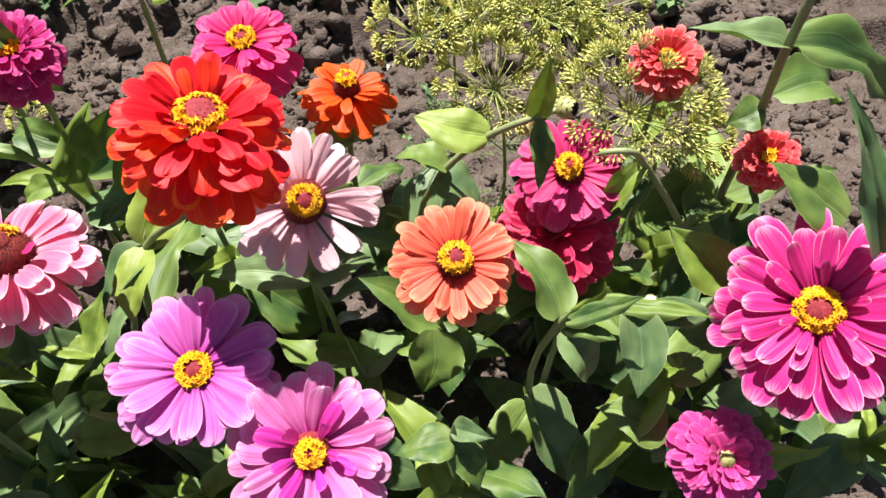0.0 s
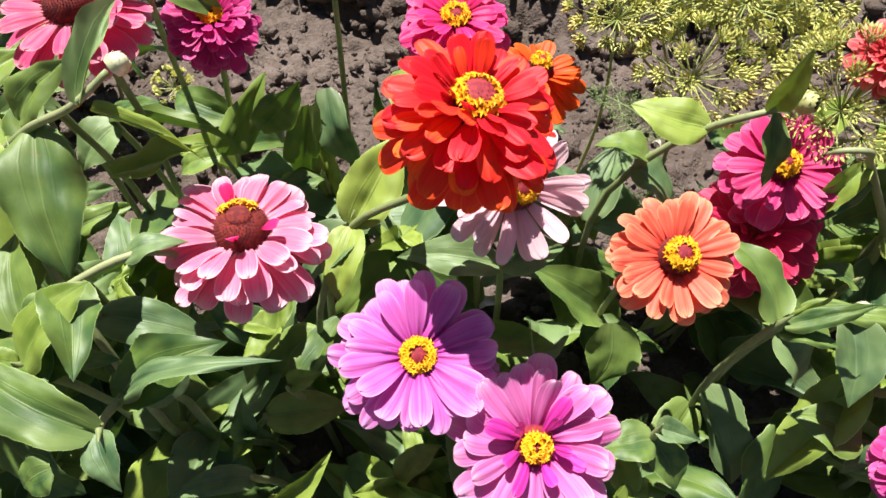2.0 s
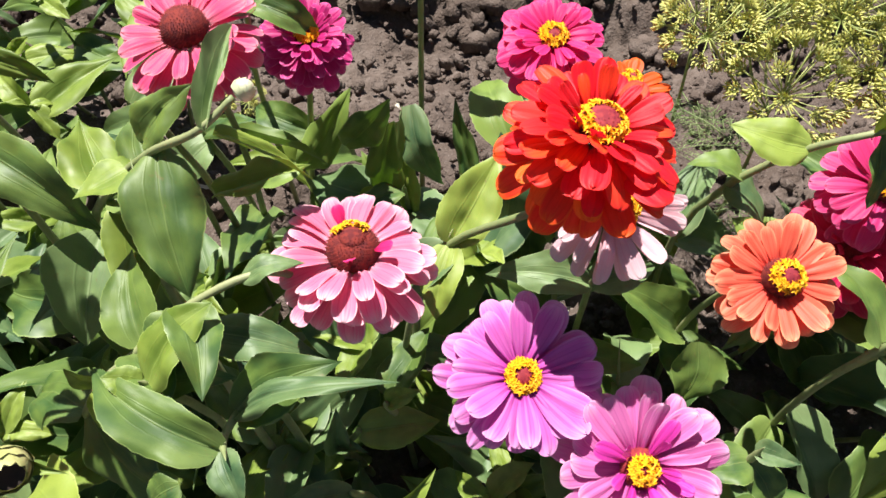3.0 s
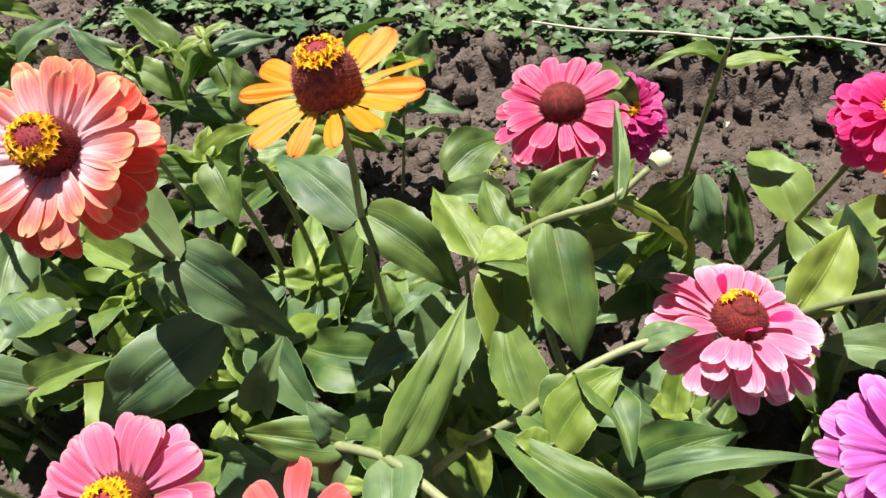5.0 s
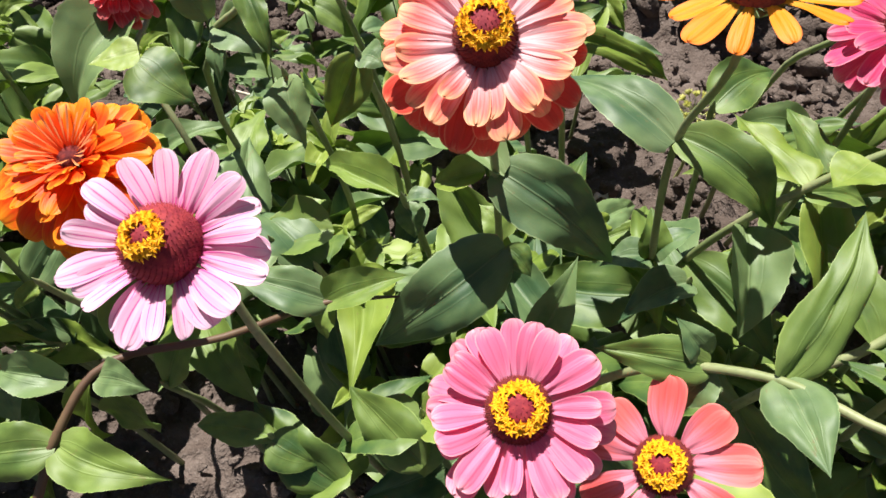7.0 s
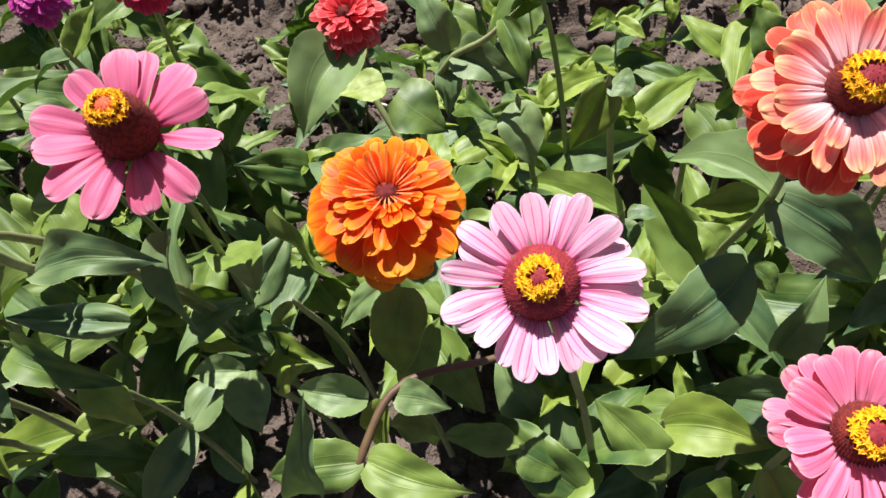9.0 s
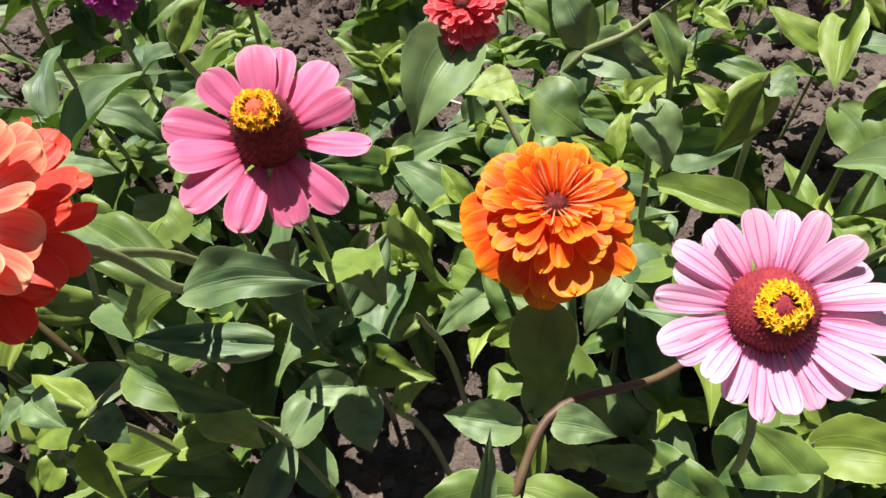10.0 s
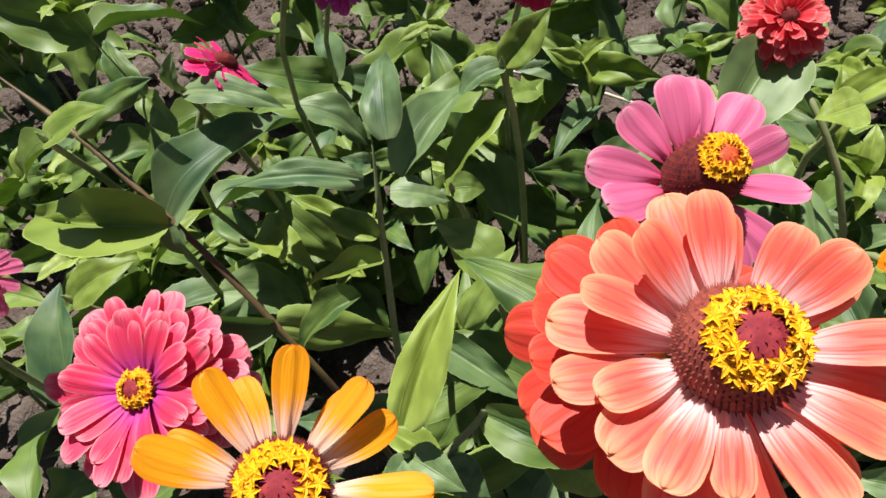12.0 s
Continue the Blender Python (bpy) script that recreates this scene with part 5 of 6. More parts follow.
line = stalk(p, [(-0.639, 0.247, 0.32), (-0.639, 0.249, 0.31), (-0.636, 0.261, 0.26), foot(-0.631, 0.274)], 0.0019, 0.003, STEM, True)
blade(p, (-0.639, 0.249, 0.31), (-0.72, 0.284, 0.31), 0.026)
blade(p, (-0.635, 0.248, 0.31), (-0.611, 0.252, 0.31), 0.019)
blade(p, (-0.641, 0.253, 0.3), (-0.63, 0.237, 0.28), 0.023)
p = plant_at("zinnia shoot with broad shaded leaves", -0.396, 0.271)
line = stalk(p, [(-0.404, 0.244, 0.34), (-0.404, 0.246, 0.33), (-0.401, 0.258, 0.28), foot(-0.396, 0.271)], 0.0019, 0.003, STEM, True)
blade(p, (-0.404, 0.246, 0.33), (-0.401, 0.183, 0.3), 0.044)
p = plant_at("zinnia shoot with broad shaded leaves", -0.419, 0.265)
line = stalk(p, [(-0.427, 0.238, 0.28), (-0.427, 0.24, 0.27), (-0.424, 0.252, 0.22), foot(-0.419, 0.265)], 0.0019, 0.003, STEM, True)
blade(p, (-0.427, 0.24, 0.27), (-0.469, 0.204, 0.27), 0.033)
p = plant_at("zinnia shoot with broad shaded leaves", -0.361, 0.331)
line = stalk(p, [(-0.369, 0.304, 0.37), (-0.369, 0.306, 0.36), (-0.366, 0.318, 0.31), foot(-0.361, 0.331)], 0.0019, 0.003, STEM, True)
blade(p, (-0.369, 0.306, 0.36), (-0.422, 0.311, 0.35), 0.022)
blade(p, (-0.36, 0.263, 0.36), (-0.387, 0.311, 0.38), 0.027)
p = plant_at("zinnia shoot with a pair of upright bright leaves", -0.533, 0.361)
line = stalk(p, [(-0.541, 0.334, 0.41), (-0.541, 0.336, 0.4), (-0.538, 0.348, 0.35), foot(-0.533, 0.361)], 0.0019, 0.003, STEM, True)
blade(p, (-0.541, 0.336, 0.4), (-0.463, 0.341, 0.37), 0.020, kind="leaf_young")
blade(p, (-0.543, 0.339, 0.4), (-0.567, 0.347, 0.43), 0.033)
blade(p, (-0.543, 0.334, 0.4), (-0.515, 0.342, 0.42), 0.022)
p = plant_at("zinnia shoot with a pair of upright bright leaves", -0.56, 0.362)
line = stalk(p, [(-0.568, 0.335, 0.37), (-0.568, 0.337, 0.36), (-0.565, 0.349, 0.31), foot(-0.56, 0.362)], 0.0019, 0.003, STEM, True)
blade(p, (-0.568, 0.337, 0.36), (-0.543, 0.352, 0.36), 0.023)
p = plant_at("zinnia shoot with a pair of upright bright leaves", -0.418, 0.383)
line = stalk(p, [(-0.426, 0.356, 0.34), (-0.426, 0.358, 0.33), (-0.423, 0.37, 0.28), foot(-0.418, 0.383)], 0.0019, 0.003, STEM, True)
blade(p, (-0.426, 0.358, 0.33), (-0.382, 0.403, 0.34), 0.040)
p = plant_at("low zinnia shoot with folded leaves in shade", -0.768, 0.114)
line = stalk(p, [(-0.776, 0.087, 0.27), (-0.776, 0.089, 0.26), (-0.773, 0.101, 0.21), foot(-0.768, 0.114)], 0.0019, 0.003, STEM, True)
blade(p, (-0.776, 0.089, 0.26), (-0.759, 0.136, 0.3), 0.028)
p = plant_at("low zinnia shoot with folded leaves in shade", -0.768, 0.171)
line = stalk(p, [(-0.776, 0.144, 0.27), (-0.776, 0.146, 0.26), (-0.773, 0.158, 0.21), foot(-0.768, 0.171)], 0.0019, 0.003, STEM, True)
blade(p, (-0.776, 0.146, 0.26), (-0.723, 0.099, 0.24), 0.040)
p = plant_at("zinnia shoot with a pale leaf tuft over dark soil", -1.037, -0.005)
line = stalk(p, [(-1.005, 0.02, 0.39), (-1.005, 0.022, 0.38), (-1.026, -0.005, 0.36), (-1.045, -0.03, 0.34), (-1.042, -0.018, 0.29), foot(-1.037, -0.005)], 0.0019, 0.003, STEM, True)
blade(p, (-1.005, 0.022, 0.38), (-0.93, 0.014, 0.37), 0.029)
blade(p, (-1.026, -0.005, 0.36), (-1.071, 0.006, 0.37), 0.021, kind="leaf_young")
blade(p, (-1.027, -0.007, 0.36), (-1.059, -0.027, 0.35), 0.030, kind="leaf_young")
blade(p, (-1.024, -0.006, 0.36), (-0.995, -0.016, 0.36), 0.024, kind="leaf_grey_green")
blade(p, (-1.026, -0.022, 0.35), (-0.988, -0.046, 0.34), 0.017, kind="leaf_young")
blade(p, (-1.045, -0.03, 0.34), (-1.055, -0.05, 0.33), 0.022, kind="leaf_young")
LATER.append((p, line, 0.5, 0.8, 2, 0.08))
p = plant_at("zinnia shoot with a pale leaf tuft over dark soil", -0.96, 0.046)
line = stalk(p, [(-0.968, 0.019, 0.36), (-0.968, 0.021, 0.35), (-0.965, 0.033, 0.3), foot(-0.96, 0.046)], 0.0019, 0.003, STEM, True)
blade(p, (-0.968, 0.021, 0.35), (-0.93, 0.007, 0.32), 0.031)
LATER.append((p, line, 0.5, 0.8, 2, 0.08))
p = plant_at("low zinnia shoot with dark leaves in deep shade", -0.859, 0.091)
line = stalk(p, [(-0.867, 0.064, 0.29), (-0.867, 0.066, 0.28), (-0.864, 0.078, 0.23), foot(-0.859, 0.091)], 0.0019, 0.003, STEM, True)
blade(p, (-0.902, 0.081, 0.27), (-0.887, 0.045, 0.24), 0.036)
blade(p, (-0.906, 0.08, 0.27), (-0.947, 0.067, 0.27), 0.027)
blade(p, (-0.867, 0.066, 0.28), (-0.847, 0.083, 0.3), 0.020, kind="leaf_young")
p = plant_at("low zinnia shoot with dark leaves in deep shade", -0.847, 0.139)
line = stalk(p, [(-0.855, 0.112, 0.34), (-0.855, 0.114, 0.33), (-0.852, 0.126, 0.28), foot(-0.847, 0.139)], 0.0019, 0.003, STEM, True)
blade(p, (-0.855, 0.114, 0.33), (-0.873, 0.098, 0.32), 0.014, kind="leaf_young")
p = plant_at("tall slim zinnia stem with small bright leaves", -1.026, 0.236)
line = stalk(p, [(-1.034, 0.209, 0.47), (-1.034, 0.211, 0.46), (-1.031, 0.223, 0.41), foot(-1.026, 0.236)], 0.0019, 0.003, STEM, True)
blade(p, (-1.034, 0.211, 0.46), (-1.062, 0.187, 0.45), 0.022)
blade(p, (-1.033, 0.212, 0.46), (-1.011, 0.229, 0.49), 0.023, kind="leaf_young")
p = plant_at("tall slim zinnia stem with small bright leaves", -1.059, 0.206)
line = stalk(p, [(-1.067, 0.179, 0.38), (-1.067, 0.181, 0.37), (-1.064, 0.193, 0.32), foot(-1.059, 0.206)], 0.0019, 0.003, STEM, True)
blade(p, (-1.067, 0.181, 0.37), (-1.045, 0.185, 0.37), 0.022)
p = plant_at("zinnia shoot with bright hanging leaves at the back", -0.651, 0.295)
line = stalk(p, [(-0.659, 0.268, 0.43), (-0.659, 0.27, 0.42), (-0.656, 0.282, 0.37), foot(-0.651, 0.295)], 0.0019, 0.003, STEM, True)
blade(p, (-0.659, 0.27, 0.42), (-0.679, 0.243, 0.38), 0.031, kind="leaf_young")
blade(p, (-0.658, 0.271, 0.42), (-0.641, 0.264, 0.42), 0.022)
p = plant_at("zinnia shoot with bright hanging leaves at the back", -0.716, 0.305)
line = stalk(p, [(-0.724, 0.278, 0.4), (-0.724, 0.28, 0.39), (-0.721, 0.292, 0.34), foot(-0.716, 0.305)], 0.0019, 0.003, STEM, True)
blade(p, (-0.724, 0.28, 0.39), (-0.709, 0.245, 0.36), 0.034)
p = plant_at("zinnia shoot with bright hanging leaves at the back", -0.591, 0.349)
line = stalk(p, [(-0.599, 0.322, 0.37), (-0.599, 0.324, 0.36), (-0.596, 0.336, 0.31), foot(-0.591, 0.349)], 0.0019, 0.003, STEM, True)
blade(p, (-0.599, 0.324, 0.36), (-0.571, 0.283, 0.34), 0.034)
blade(p, (-0.577, 0.321, 0.36), (-0.559, 0.318, 0.39), 0.022)
p = plant_at("zinnia shoot with bright hanging leaves at the back", -0.72, 0.224)
line = stalk(p, [(-0.728, 0.197, 0.31), (-0.728, 0.199, 0.3), (-0.725, 0.211, 0.25), foot(-0.72, 0.224)], 0.0019, 0.003, STEM, True)
blade(p, (-0.728, 0.199, 0.3), (-0.749, 0.154, 0.28), 0.032)
p = plant_at("low zinnia shoot with flat leaves at the front", -0.676, 0.095)
line = stalk(p, [(-0.684, 0.068, 0.27), (-0.684, 0.07, 0.26), (-0.681, 0.082, 0.21), foot(-0.676, 0.095)], 0.0019, 0.003, STEM, True)
blade(p, (-0.684, 0.07, 0.26), (-0.741, 0.068, 0.26), 0.023)
blade(p, (-0.685, 0.067, 0.26), (-0.653, 0.064, 0.24), 0.031)
p = plant_at("zinnia shoot with yellow-green leaves at the bed's end", -1.264, 0.052)
line = stalk(p, [(-1.272, 0.025, 0.41), (-1.272, 0.027, 0.4), (-1.269, 0.039, 0.35), foot(-1.264, 0.052)], 0.0019, 0.003, STEM, True)
blade(p, (-1.272, 0.027, 0.4), (-1.233, 0.052, 0.42), 0.027, kind="leaf_young")
LATER.append((p, line, 0.5, 0.8, 2, 0.08))
p = plant_at("zinnia shoot with yellow-green leaves at the bed's end", -1.292, 0.128)
line = stalk(p, [(-1.3, 0.101, 0.47), (-1.3, 0.103, 0.46), (-1.297, 0.115, 0.41), foot(-1.292, 0.128)], 0.0019, 0.003, STEM, True)
blade(p, (-1.3, 0.103, 0.46), (-1.262, 0.123, 0.48), 0.033, kind="leaf_young")
blade(p, (-1.295, 0.102, 0.46), (-1.338, 0.091, 0.43), 0.029)
LATER.append((p, line, 0.5, 0.8, 2, 0.08))
p = plant_at("zinnia shoot with yellow-green leaves at the bed's end", -1.243, 0.202)
line = stalk(p, [(-1.251, 0.175, 0.45), (-1.251, 0.177, 0.44), (-1.248, 0.189, 0.39), foot(-1.243, 0.202)], 0.0019, 0.003, STEM, True)
blade(p, (-1.251, 0.177, 0.44), (-1.185, 0.188, 0.43), 0.026)
blade(p, (-1.258, 0.176, 0.44), (-1.249, 0.179, 0.47), 0.015)
LATER.append((p, line, 0.5, 0.8, 2, 0.08))
p = plant_at("zinnia shoot with pale smooth leaves near a golden bloom", -1.018, 0.141)
line = stalk(p, [(-1.026, 0.114, 0.38), (-1.026, 0.116, 0.37), (-1.023, 0.128, 0.32), foot(-1.018, 0.141)], 0.0019, 0.003, STEM, True)
blade(p, (-1.026, 0.116, 0.37), (-1.063, 0.139, 0.39), 0.038)
LATER.append((p, line, 0.5, 0.8, 2, 0.08))
p = plant_at("zinnia shoot with pale smooth leaves near a golden bloom", -1.044, 0.09)
line = stalk(p, [(-1.052, 0.063, 0.38), (-1.052, 0.065, 0.37), (-1.049, 0.077, 0.32), foot(-1.044, 0.09)], 0.0019, 0.003, STEM, True)
blade(p, (-1.052, 0.065, 0.37), (-0.988, 0.043, 0.36), 0.023)
LATER.append((p, line, 0.5, 0.8, 2, 0.08))
p = plant_at("zinnia shoot with pale smooth leaves near a golden bloom", -1.027, 0.01)
line = stalk(p, [(-1.035, -0.017, 0.41), (-1.035, -0.015, 0.4), (-1.032, -0.003, 0.35), foot(-1.027, 0.01)], 0.0019, 0.003, STEM, True)
blade(p, (-1.035, -0.015, 0.4), (-1.002, -0.025, 0.4), 0.022, kind="leaf_grey_green")
blade(p, (-1.035, -0.015, 0.4), (-1.038, -0.037, 0.4), 0.013, kind="leaf_grey_green")
LATER.append((p, line, 0.5, 0.8, 2, 0.08))
p = plant_at("tall bare zinnia stem with one pair of narrow leaves", -0.232, 0.472)
line = stalk(p, [(-0.221, 0.458, 0.41), (-0.223, 0.463, 0.36), (-0.228, 0.468, 0.2), foot(-0.232, 0.472)], 0.0019, 0.003, STEM, True)
blade(p, (-0.22, 0.473, 0.365), (-0.277, 0.451, 0.38), 0.020)
blade(p, (-0.219, 0.473, 0.365), (-0.168, 0.473, 0.38), 0.022)
p = plant_at("zinnia shoot with a smooth dark leaf before a purple bloom", -0.385, 0.497)
line = stalk(p, [(-0.335, 0.397, 0.412), (-0.335, 0.397, 0.4), (-0.365, 0.447, 0.31), foot(-0.385, 0.497)], 0.0019, 0.003, STEM, True)
blade(p, (-0.335, 0.397, 0.4), (-0.282, 0.393, 0.377), 0.023)
blade(p, (-0.303, 0.357, 0.43), (-0.332, 0.339, 0.43), 0.021)
p = plant_at("thin zinnia shoot that curls back over a pink bloom", 0.203, 0.351)
line = stalk(p, [(0.11, 0.314, 0.362), (0.117, 0.31, 0.37), (0.127, 0.309, 0.372), (0.146, 0.321, 0.35), (0.164, 0.323, 0.325), (0.193, 0.321, 0.28), foot(0.203, 0.351)], 0.0019, 0.003, STEM, True)
blade(p, (0.15, 0.325, 0.345), (0.123, 0.307, 0.31), 0.017, 0, kind="leaf_young")
blade(p, (0.193, 0.321, 0.28), (0.231, 0.317, 0.24), 0.038, 0, kind="leaf_young")
LATER.append((p, line, 0.5, 0.8, 1, 0.08))
p = plant_at("slim zinnia shoot with a small dried bud", -0.7, 0.411)
line = stalk(p, [(-0.722, 0.361, 0.43), (-0.719, 0.367, 0.41), (-0.71, 0.391, 0.31), foot(-0.7, 0.411)], 0.0019, 0.003, STEM)
bud_on(p, (-0.722, 0.361, 0.43), (0.1, -0.6, 0.8), 0.006, BRACT, True)
LATER.append((p, line, 0.5, 0.8, 2, 0.08))
p = plant_at("low zinnia shoot with a pale curled young bud", 0.176, 0.291)
line = stalk(p, [(0.156, 0.251, 0.285), (0.159, 0.257, 0.265), (0.166, 0.271, 0.205), foot(0.176, 0.291)], 0.0019, 0.003, STEM)
bud_on(p, (0.156, 0.251, 0.285), (0.3, -0.5, 0.8), 0.0055, PALE)
LATER.append((p, line, 0.5, 0.8, 1, 0.08))

# ---------------------------------------------------------------- filling leaf shoots


for plant, line, first, last, count, size in LATER:
    leaf_pairs(plant, line, first, last, count, fill_rng, size)


def young_shoot(x, y, height, rng, pairs, size, lean=(0, 0)):
    """A flowerless side shoot that ends in a tuft of small leaves."""
    g = ground_height(x, y)
    top = Vector((x + lean[0], y + lean[1], g + height))
    if shades(top, 0.012):
        return
    p = plant_at("flowerless young zinnia shoot with paired green leaves", x, y, "young zinnia shoots")
    line = stalk(p, [top, top + (Vector(foot(x, y)) - top) * 0.5 + Vector((rng.uniform(-0.01, 0.01), rng.uniform(-0.01, 0.01), 0)), foot(x, y)], 0.0013, 0.0026, None, True)
    # past x -1.05 only the darker leaf colour, standing in for deeper shade
    leaf_pairs(p, line, 0.1, 0.5, pairs, rng, size, "leaf_green" if x < -1.05 else None, 1.15)
    leaf_pairs(p, line, 0.0, 0.04, 2, rng, size * 0.45, "leaf_young")


shoot_rng = random.Random(77)
for k in range(62):
    x = -1.75 + 2.25 * (k + shoot_rng.uniform(0.1, 0.9)) / 62
    y = shoot_rng.uniform(0.13, 0.42)
    if x > 0.06 and y < 0.36 and k % 2:
        continue
    young_shoot(x, y, shoot_rng.uniform(0.11, 0.2) if x > -1.05 else shoot_rng.uniform(0.09, 0.16), shoot_rng, 3, 0.088, (shoot_rng.uniform(-0.04, 0.04), shoot_rng.uniform(-0.05, 0.01)))
for k in range(46):
    x = -1.9 + 1.4 * (k + shoot_rng.uniform(0.1, 0.9)) / 46
    y = shoot_rng.uniform(0.34, 0.72) if x > -1.1 else shoot_rng.uniform(0.1, 0.6)
    young_shoot(x, y, shoot_rng.uniform(0.12, 0.24) if x > -1.05 else (shoot_rng.uniform(0.24, 0.36) if y > 0.27 else shoot_rng.uniform(0.1, 0.17)), shoot_rng, 3, 0.088, (shoot_rng.uniform(-0.04, 0.04), shoot_rng.uniform(-0.05, 0.01)))

for k in range(44):
    x = -1.7 + 2.2 * (k + shoot_rng.uniform(0.1, 0.9)) / 44
    y = shoot_rng.uniform(-0.2, 0.14) if x < -0.7 else shoot_rng.uniform(0.0, 0.2)
    if x > -0.1 or (-1.35 < x < -0.5 and y < 0.14):
        continue
    young_shoot(x, y, shoot_rng.uniform(0.09, 0.16) if x > -1.06 else shoot_rng.uniform(0.13, 0.2), shoot_rng, 3, 0.085, (shoot_rng.uniform(-0.03, 0.03), shoot_rng.uniform(-0.03, 0.03)))

# ---------------------------------------------------------------- dill


def umbel_mesh(radius, rays, rng, cup=0.45):
    """A compound umbel: rays from one point, each with a small tuft of seeds."""
    ray_parts, verts, faces = [], [], []
    octa = [Vector(p) for p in ((1, 0, 0), (-1, 0, 0), (0, 1, 0), (0, -1, 0), (0, 0, 2.6), (0, 0, -2.6))]
    tri = [(0, 2, 4), (2, 1, 4), (1, 3, 4), (3, 0, 4), (2, 0, 5), (1, 2, 5), (3, 1, 5), (0, 3, 5)]
    for k in range(rays):
        a, e = k * 2.39996, math.sqrt((k + 0.5) / rays) * 1.25
        d = Vector((math.cos(a) * math.sin(e), math.sin(a) * math.sin(e), math.cos(e) * cup + 0.15)).normalized()
        n = radius * rng.uniform(0.85, 1.05)
        tip = d * n
        ray_parts.append(tube([Vector((0, 0, 0)), d * n * 0.5 + Vector((0, 0, -0.002)), tip], 0.0005, 4))
        x = d.orthogonal().normalized()
        y = d.cross(x)
        for q in range(24):
            b, s = q * 2.39996, math.sqrt((q + 0.5) / 24)
            w = (d + (x * math.cos(b) + y * math.sin(b)) * s * 1.0).normalized()
            c = tip + w * radius * 0.24 * rng.uniform(0.75, 1.15)
            ray_parts.append(tube([tip, c], 0.0003, 3))
            i, size = len(verts), 0.00105 * rng.uniform(0.8, 1.25)
            verts += [c + (x * p.x + y * p.y) * size + w * p.z * size for p in octa]
            faces += [tuple(j + i for j in f) for f in tri]
    pv, pu, pf = joined(ray_parts)
    return mesh_of("ray_tuft", pv, pf, None, DILL_RAY), mesh_of("umbel", verts, faces, None, DILL, False)


def feather_leaf(plant, base, way, n, rng):
    pieces = [tube([base, Vector(base) + Vector(way) * n * 0.5 + Vector((0, 0, 0.006)), Vector(base) + Vector(way) * n], 0.0006, 4)]
    side = Vector(way).cross(Vector((0, 0, 1))).normalized()
    for k in range(11):
        p = Vector(base) + Vector(way) * n * (0.2 + 0.075 * k)
        for s in (1, -1):
            q = p + (side * s + Vector(way) * 0.7 + Vector((0, 0, rng.uniform(-0.3, 0.4)))).normalized() * n * (0.3 - 0.018 * k)
            pieces.append(tube([p, q], 0.00035, 3))
            for j in range(3):
                r = p.lerp(q, 0.3 + 0.25 * j)
                for g in (1, -1):
                    pieces.append(tube([r, r + (q - p) * 0.22 + Vector((rng.uniform(-1, 1), rng.uniform(-1, 1), rng.uniform(-0.5, 1))) * 0.006 * g], 0.0003, 3))
    v, u, f = joined(pieces)
    part("leaf", mesh_of("leaf", v, f, None, FEATHER), plant, "thread-like green leaf")


def dill_plant(label, base, joint, umbels, rng, leaves=3):
    """A dill plant: a stem that forks near the joint, with one umbel on each branch."""
    p = tagged(new("dill_plant"), label, "dill", "dill among the zinnias")
    j = Vector(joint)
    line = stalk(p, [j, (j + Vector(foot(*base))) / 2 + Vector((0.008, 0, 0)), foot(*base)], 0.0014, 0.0024, DILL_RAY)
    for at, axis, radius, rays in umbels:
        c, z = Vector(at), Vector(axis).normalized()
        v, u, f = tube(smooth_line([j, (j + c) / 2 - z * 0.012, c]), 0.0011, 6)
        part("branch", mesh_of("branch", v, f, None, DILL_RAY), p)
        x = z.orthogonal().normalized()
        m = Matrix.Translation(c) @ Matrix((x, z.cross(x), z)).transposed().to_4x4()
        rays_me, seeds = umbel_mesh(radius, rays, rng)
        top = part("umbel", seeds, p, "yellow-green seed tufts", m)
        part("ray_tuft", rays_me, top, "thin pale green rays")
    for k in range(leaves):
        q = line[int(len(line) * (0.25 + 0.2 * k))]
        a = rng.uniform(0, 6)
        feather_leaf(p, q, (math.cos(a), math.sin(a), 0.2), 0.085, rng)


dill_rng = random.Random(9)
dill_plant("dill plant with yellow-green umbels going to seed", (0.07, 0.47), (0.062, 0.442, 0.29), [
    ((0.05, 0.41, 0.335), (0, -0.35, 1), 0.04, 30), ((-0.008, 0.44, 0.36), (-0.3, -0.3, 1), 0.032, 24),
    ((0.03, 0.47, 0.35), (0, -0.2, 1), 0.035, 26), ((0.085, 0.455, 0.37), (0.2, -0.3, 1), 0.038, 28), ((0.06, 0.5, 0.34), (0.1, 0, 1), 0.036, 26)], dill_rng)
dill_plant("dill plant with a wide flat umbel over a red bloom", (0.15, 0.43), (0.15, 0.415, 0.29), [
    ((0.152, 0.385, 0.335), (0.05, -0.3, 1), 0.052, 40), ((0.115, 0.43, 0.345), (-0.2, -0.2, 1), 0.034, 26),
    ((0.19, 0.37, 0.325), (0.4, -0.4, 0.9), 0.03, 22), ((0.13, 0.48, 0.36), (0, -0.2, 1), 0.036, 26)], dill_rng)
dill_plant("dill plant with many small umbels at the back", (0.02, 0.56), (0.02, 0.55, 0.27), [
    ((0.01, 0.54, 0.31), (-0.2, -0.3, 1), 0.028, 18), ((0.05, 0.56, 0.32), (0.2, -0.2, 1), 0.034, 24), ((0.1, 0.56, 0.32), (0.3, -0.2, 1), 0.03, 20)], dill_rng)
dill_plant("single small dill umbel low over the soil", (-0.42, 0.55), (-0.42, 0.54, 0.15), [((-0.418, 0.521, 0.19), (0.1, -0.4, 1), 0.018, 16)], dill_rng, 1)

# ---------------------------------------------------------------- weeds and litter


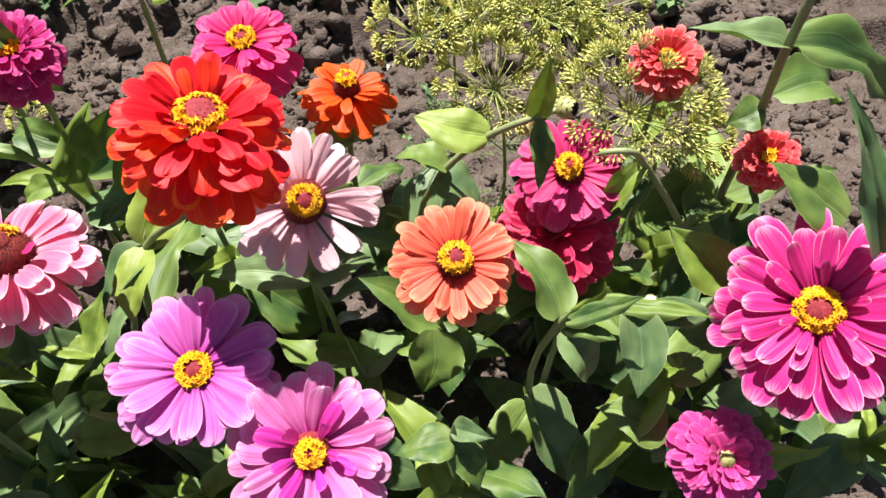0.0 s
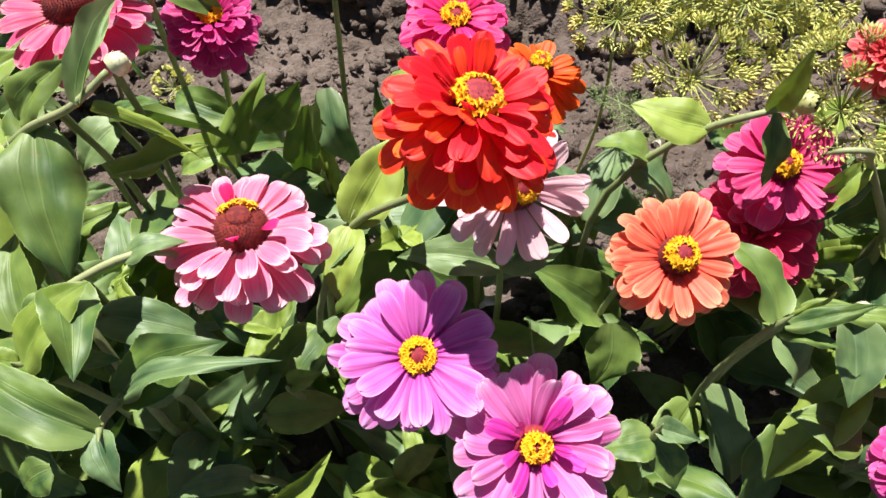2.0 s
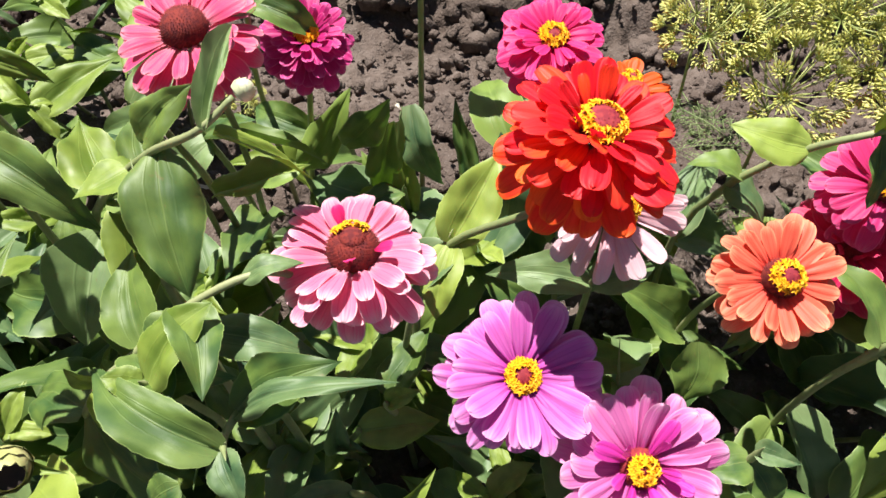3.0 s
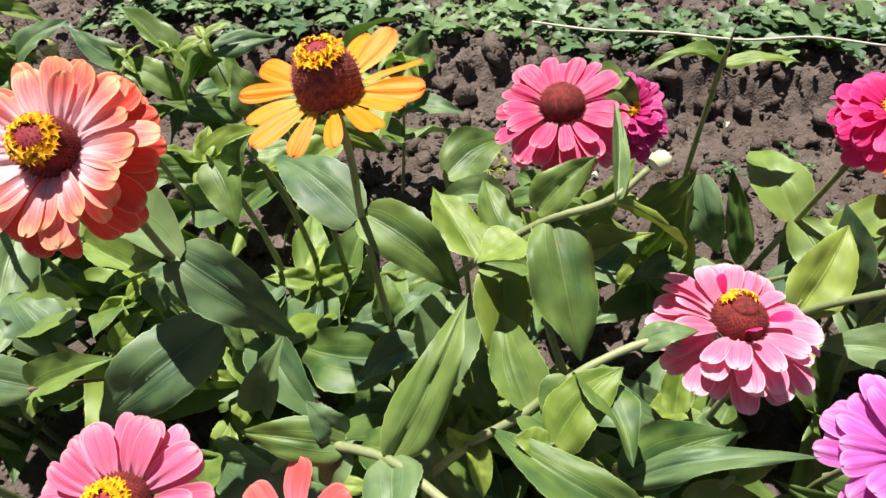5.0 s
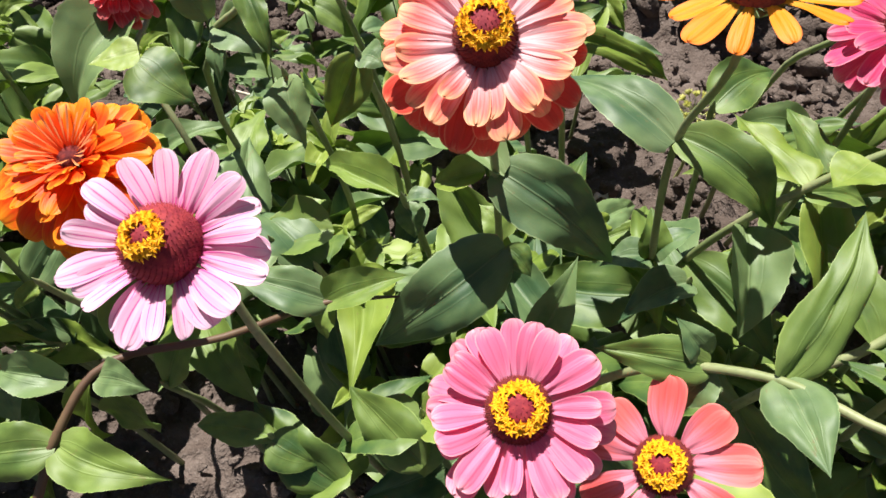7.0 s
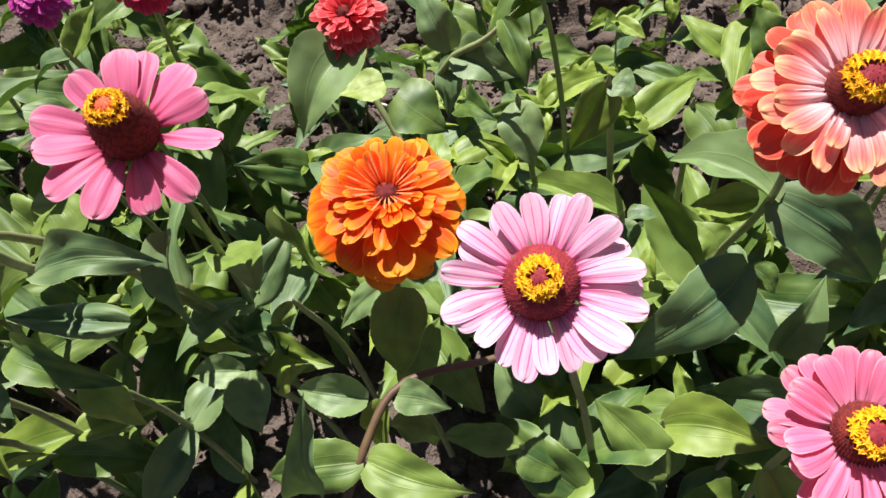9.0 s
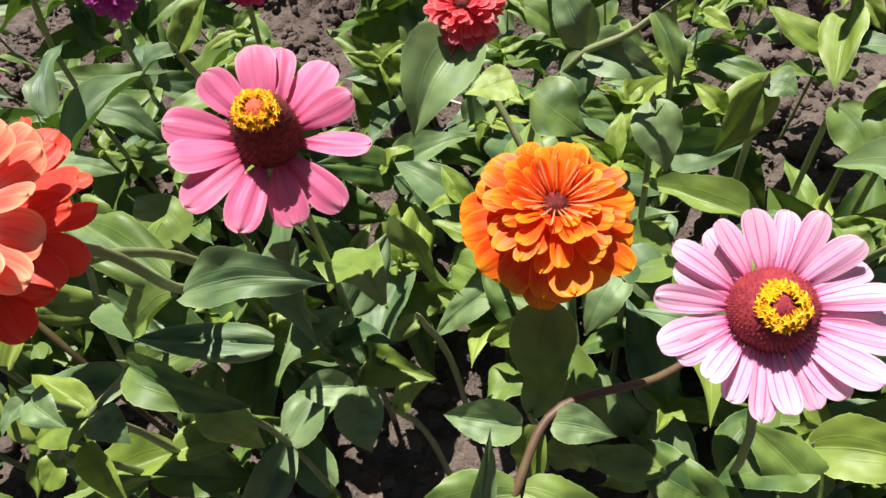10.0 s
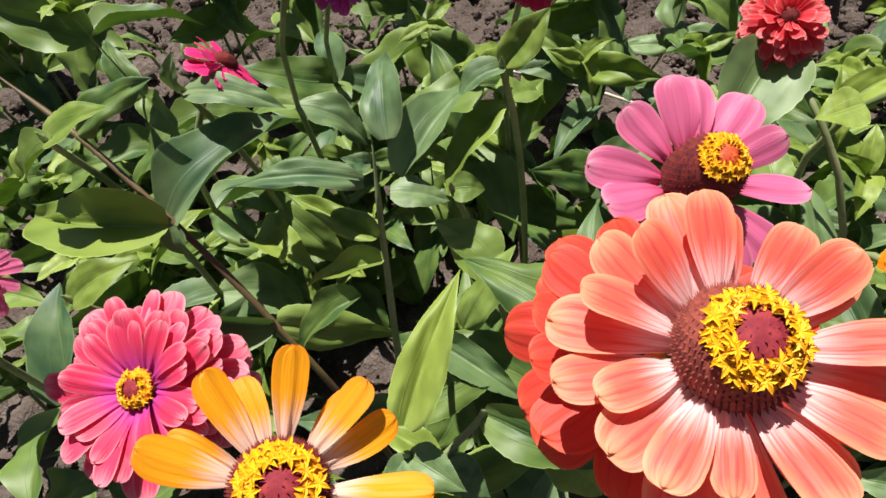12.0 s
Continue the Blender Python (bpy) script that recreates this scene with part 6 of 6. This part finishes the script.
def weed(x, y, rng, size):
    """A low weed with a rosette of notched leaves."""
    p = tagged(new("weed"), "low grey-green weed seedling on dry soil", "weed", "weeds behind the bed")
    g = ground_height(x, y) + 0.004
    for k in range(rng.randrange(7, 12)):
        a, n = rng.uniform(0, 6.28), size * rng.uniform(0.6, 1.2)
        lift, ph = rng.uniform(0.2, 1.2), rng.uniform(0, 6)

        def place(u, v):
            w = n * 0.22 * (math.sin(math.pi * min(1, v * 0.9 + 0.08)) ** 0.8) * (0.65 + 0.35 * math.cos(v * 22 + ph))
            out = n * v
            return (x + math.cos(a) * out - math.sin(a) * u * w, y + math.sin(a) * out + math.cos(a) * u * w, g + lift * n * v * (1 - 0.6 * v) + 0.003 * u * u)
        v, u, f = sheet(4, 14, place)
        part("leaf", mesh_of("leaf", v, f, u, GREY), p)


weed_rng = random.Random(31)
for k in range(64):
    weed(-1.35 + 1.85 * (k + weed_rng.random()) / 64, weed_rng.uniform(1.04, 1.22), weed_rng, weed_rng.uniform(0.045, 0.095))
for x, y in ((-0.1, 0.72), (0.0, 0.8), (-0.02, 0.66), (-0.9, 0.62), (-1.05, 0.66), (-0.75, 0.7), (-1.2, 0.58)):
    weed(x, y, weed_rng, 0.035)


def husk(x, y, n, w, turn, rng):
    """A dry curled leaf scrap on the soil."""
    g = ground_height(x, y) + 0.012

    def place(u, v):
        k = w * math.sin(math.pi * min(1, v + 0.04)) ** 0.6
        q = (v - 0.5) * n
        return (x + math.cos(turn) * q - math.sin(turn) * u * k, y + math.sin(turn) * q + math.cos(turn) * u * k, g + 0.6 * w * u * u + 0.006 * math.sin(6 * v))
    v, u, f = sheet(6, 8, place)
    tagged(new("dry_leaf", mesh_of("dry_leaf", v, f, u, DRY)), "dry pale curled leaf scrap on the soil", "dry leaf", "dry scraps on the soil")


husk_rng = random.Random(4)
for x, y, n, w in ((-0.08, 0.36, 0.035, 0.007), (-0.38, 0.6, 0.03, 0.006), (-0.08, 0.93, 0.022, 0.004), (-0.055, 0.33, 0.02, 0.005), (-0.62, 0.42, 0.05, 0.008), (-0.86, 0.42, 0.04, 0.006),
                   (-0.3, 0.7, 0.02, 0.004), (0.12, 0.62, 0.02, 0.004), (-0.75, 0.05, 0.03, 0.005), (-0.9, 0.02, 0.03, 0.005), (-0.68, 0.03, 0.03, 0.006), (-0.5, 0.5, 0.025, 0.005), (0.25, 0.55, 0.025, 0.005)):
    husk(x, y, n, w, husk_rng.uniform(0, 3), husk_rng)


def dry_stalk(points):
    v, u, f = tube(smooth_line(points), 0.0022, 7)
    tagged(new("dry_stalk", mesh_of("dry_stalk", v, f, u, DRY)), "long dry pale stalk lying on the soil", "stalk", "dry stalks on the soil")


dry_stalk([(-0.42, 1.09, 0.03), (-0.3, 1.06, 0.036), (-0.2, 1.07, 0.03), (-0.06, 1.045, 0.036), (0.05, 1.07, 0.03), (0.16, 1.05, 0.03)])
dry_stalk([(-1.15, 0.62, 0.085), (-1.0, 0.6, 0.08), (-0.9, 0.56, 0.088)])
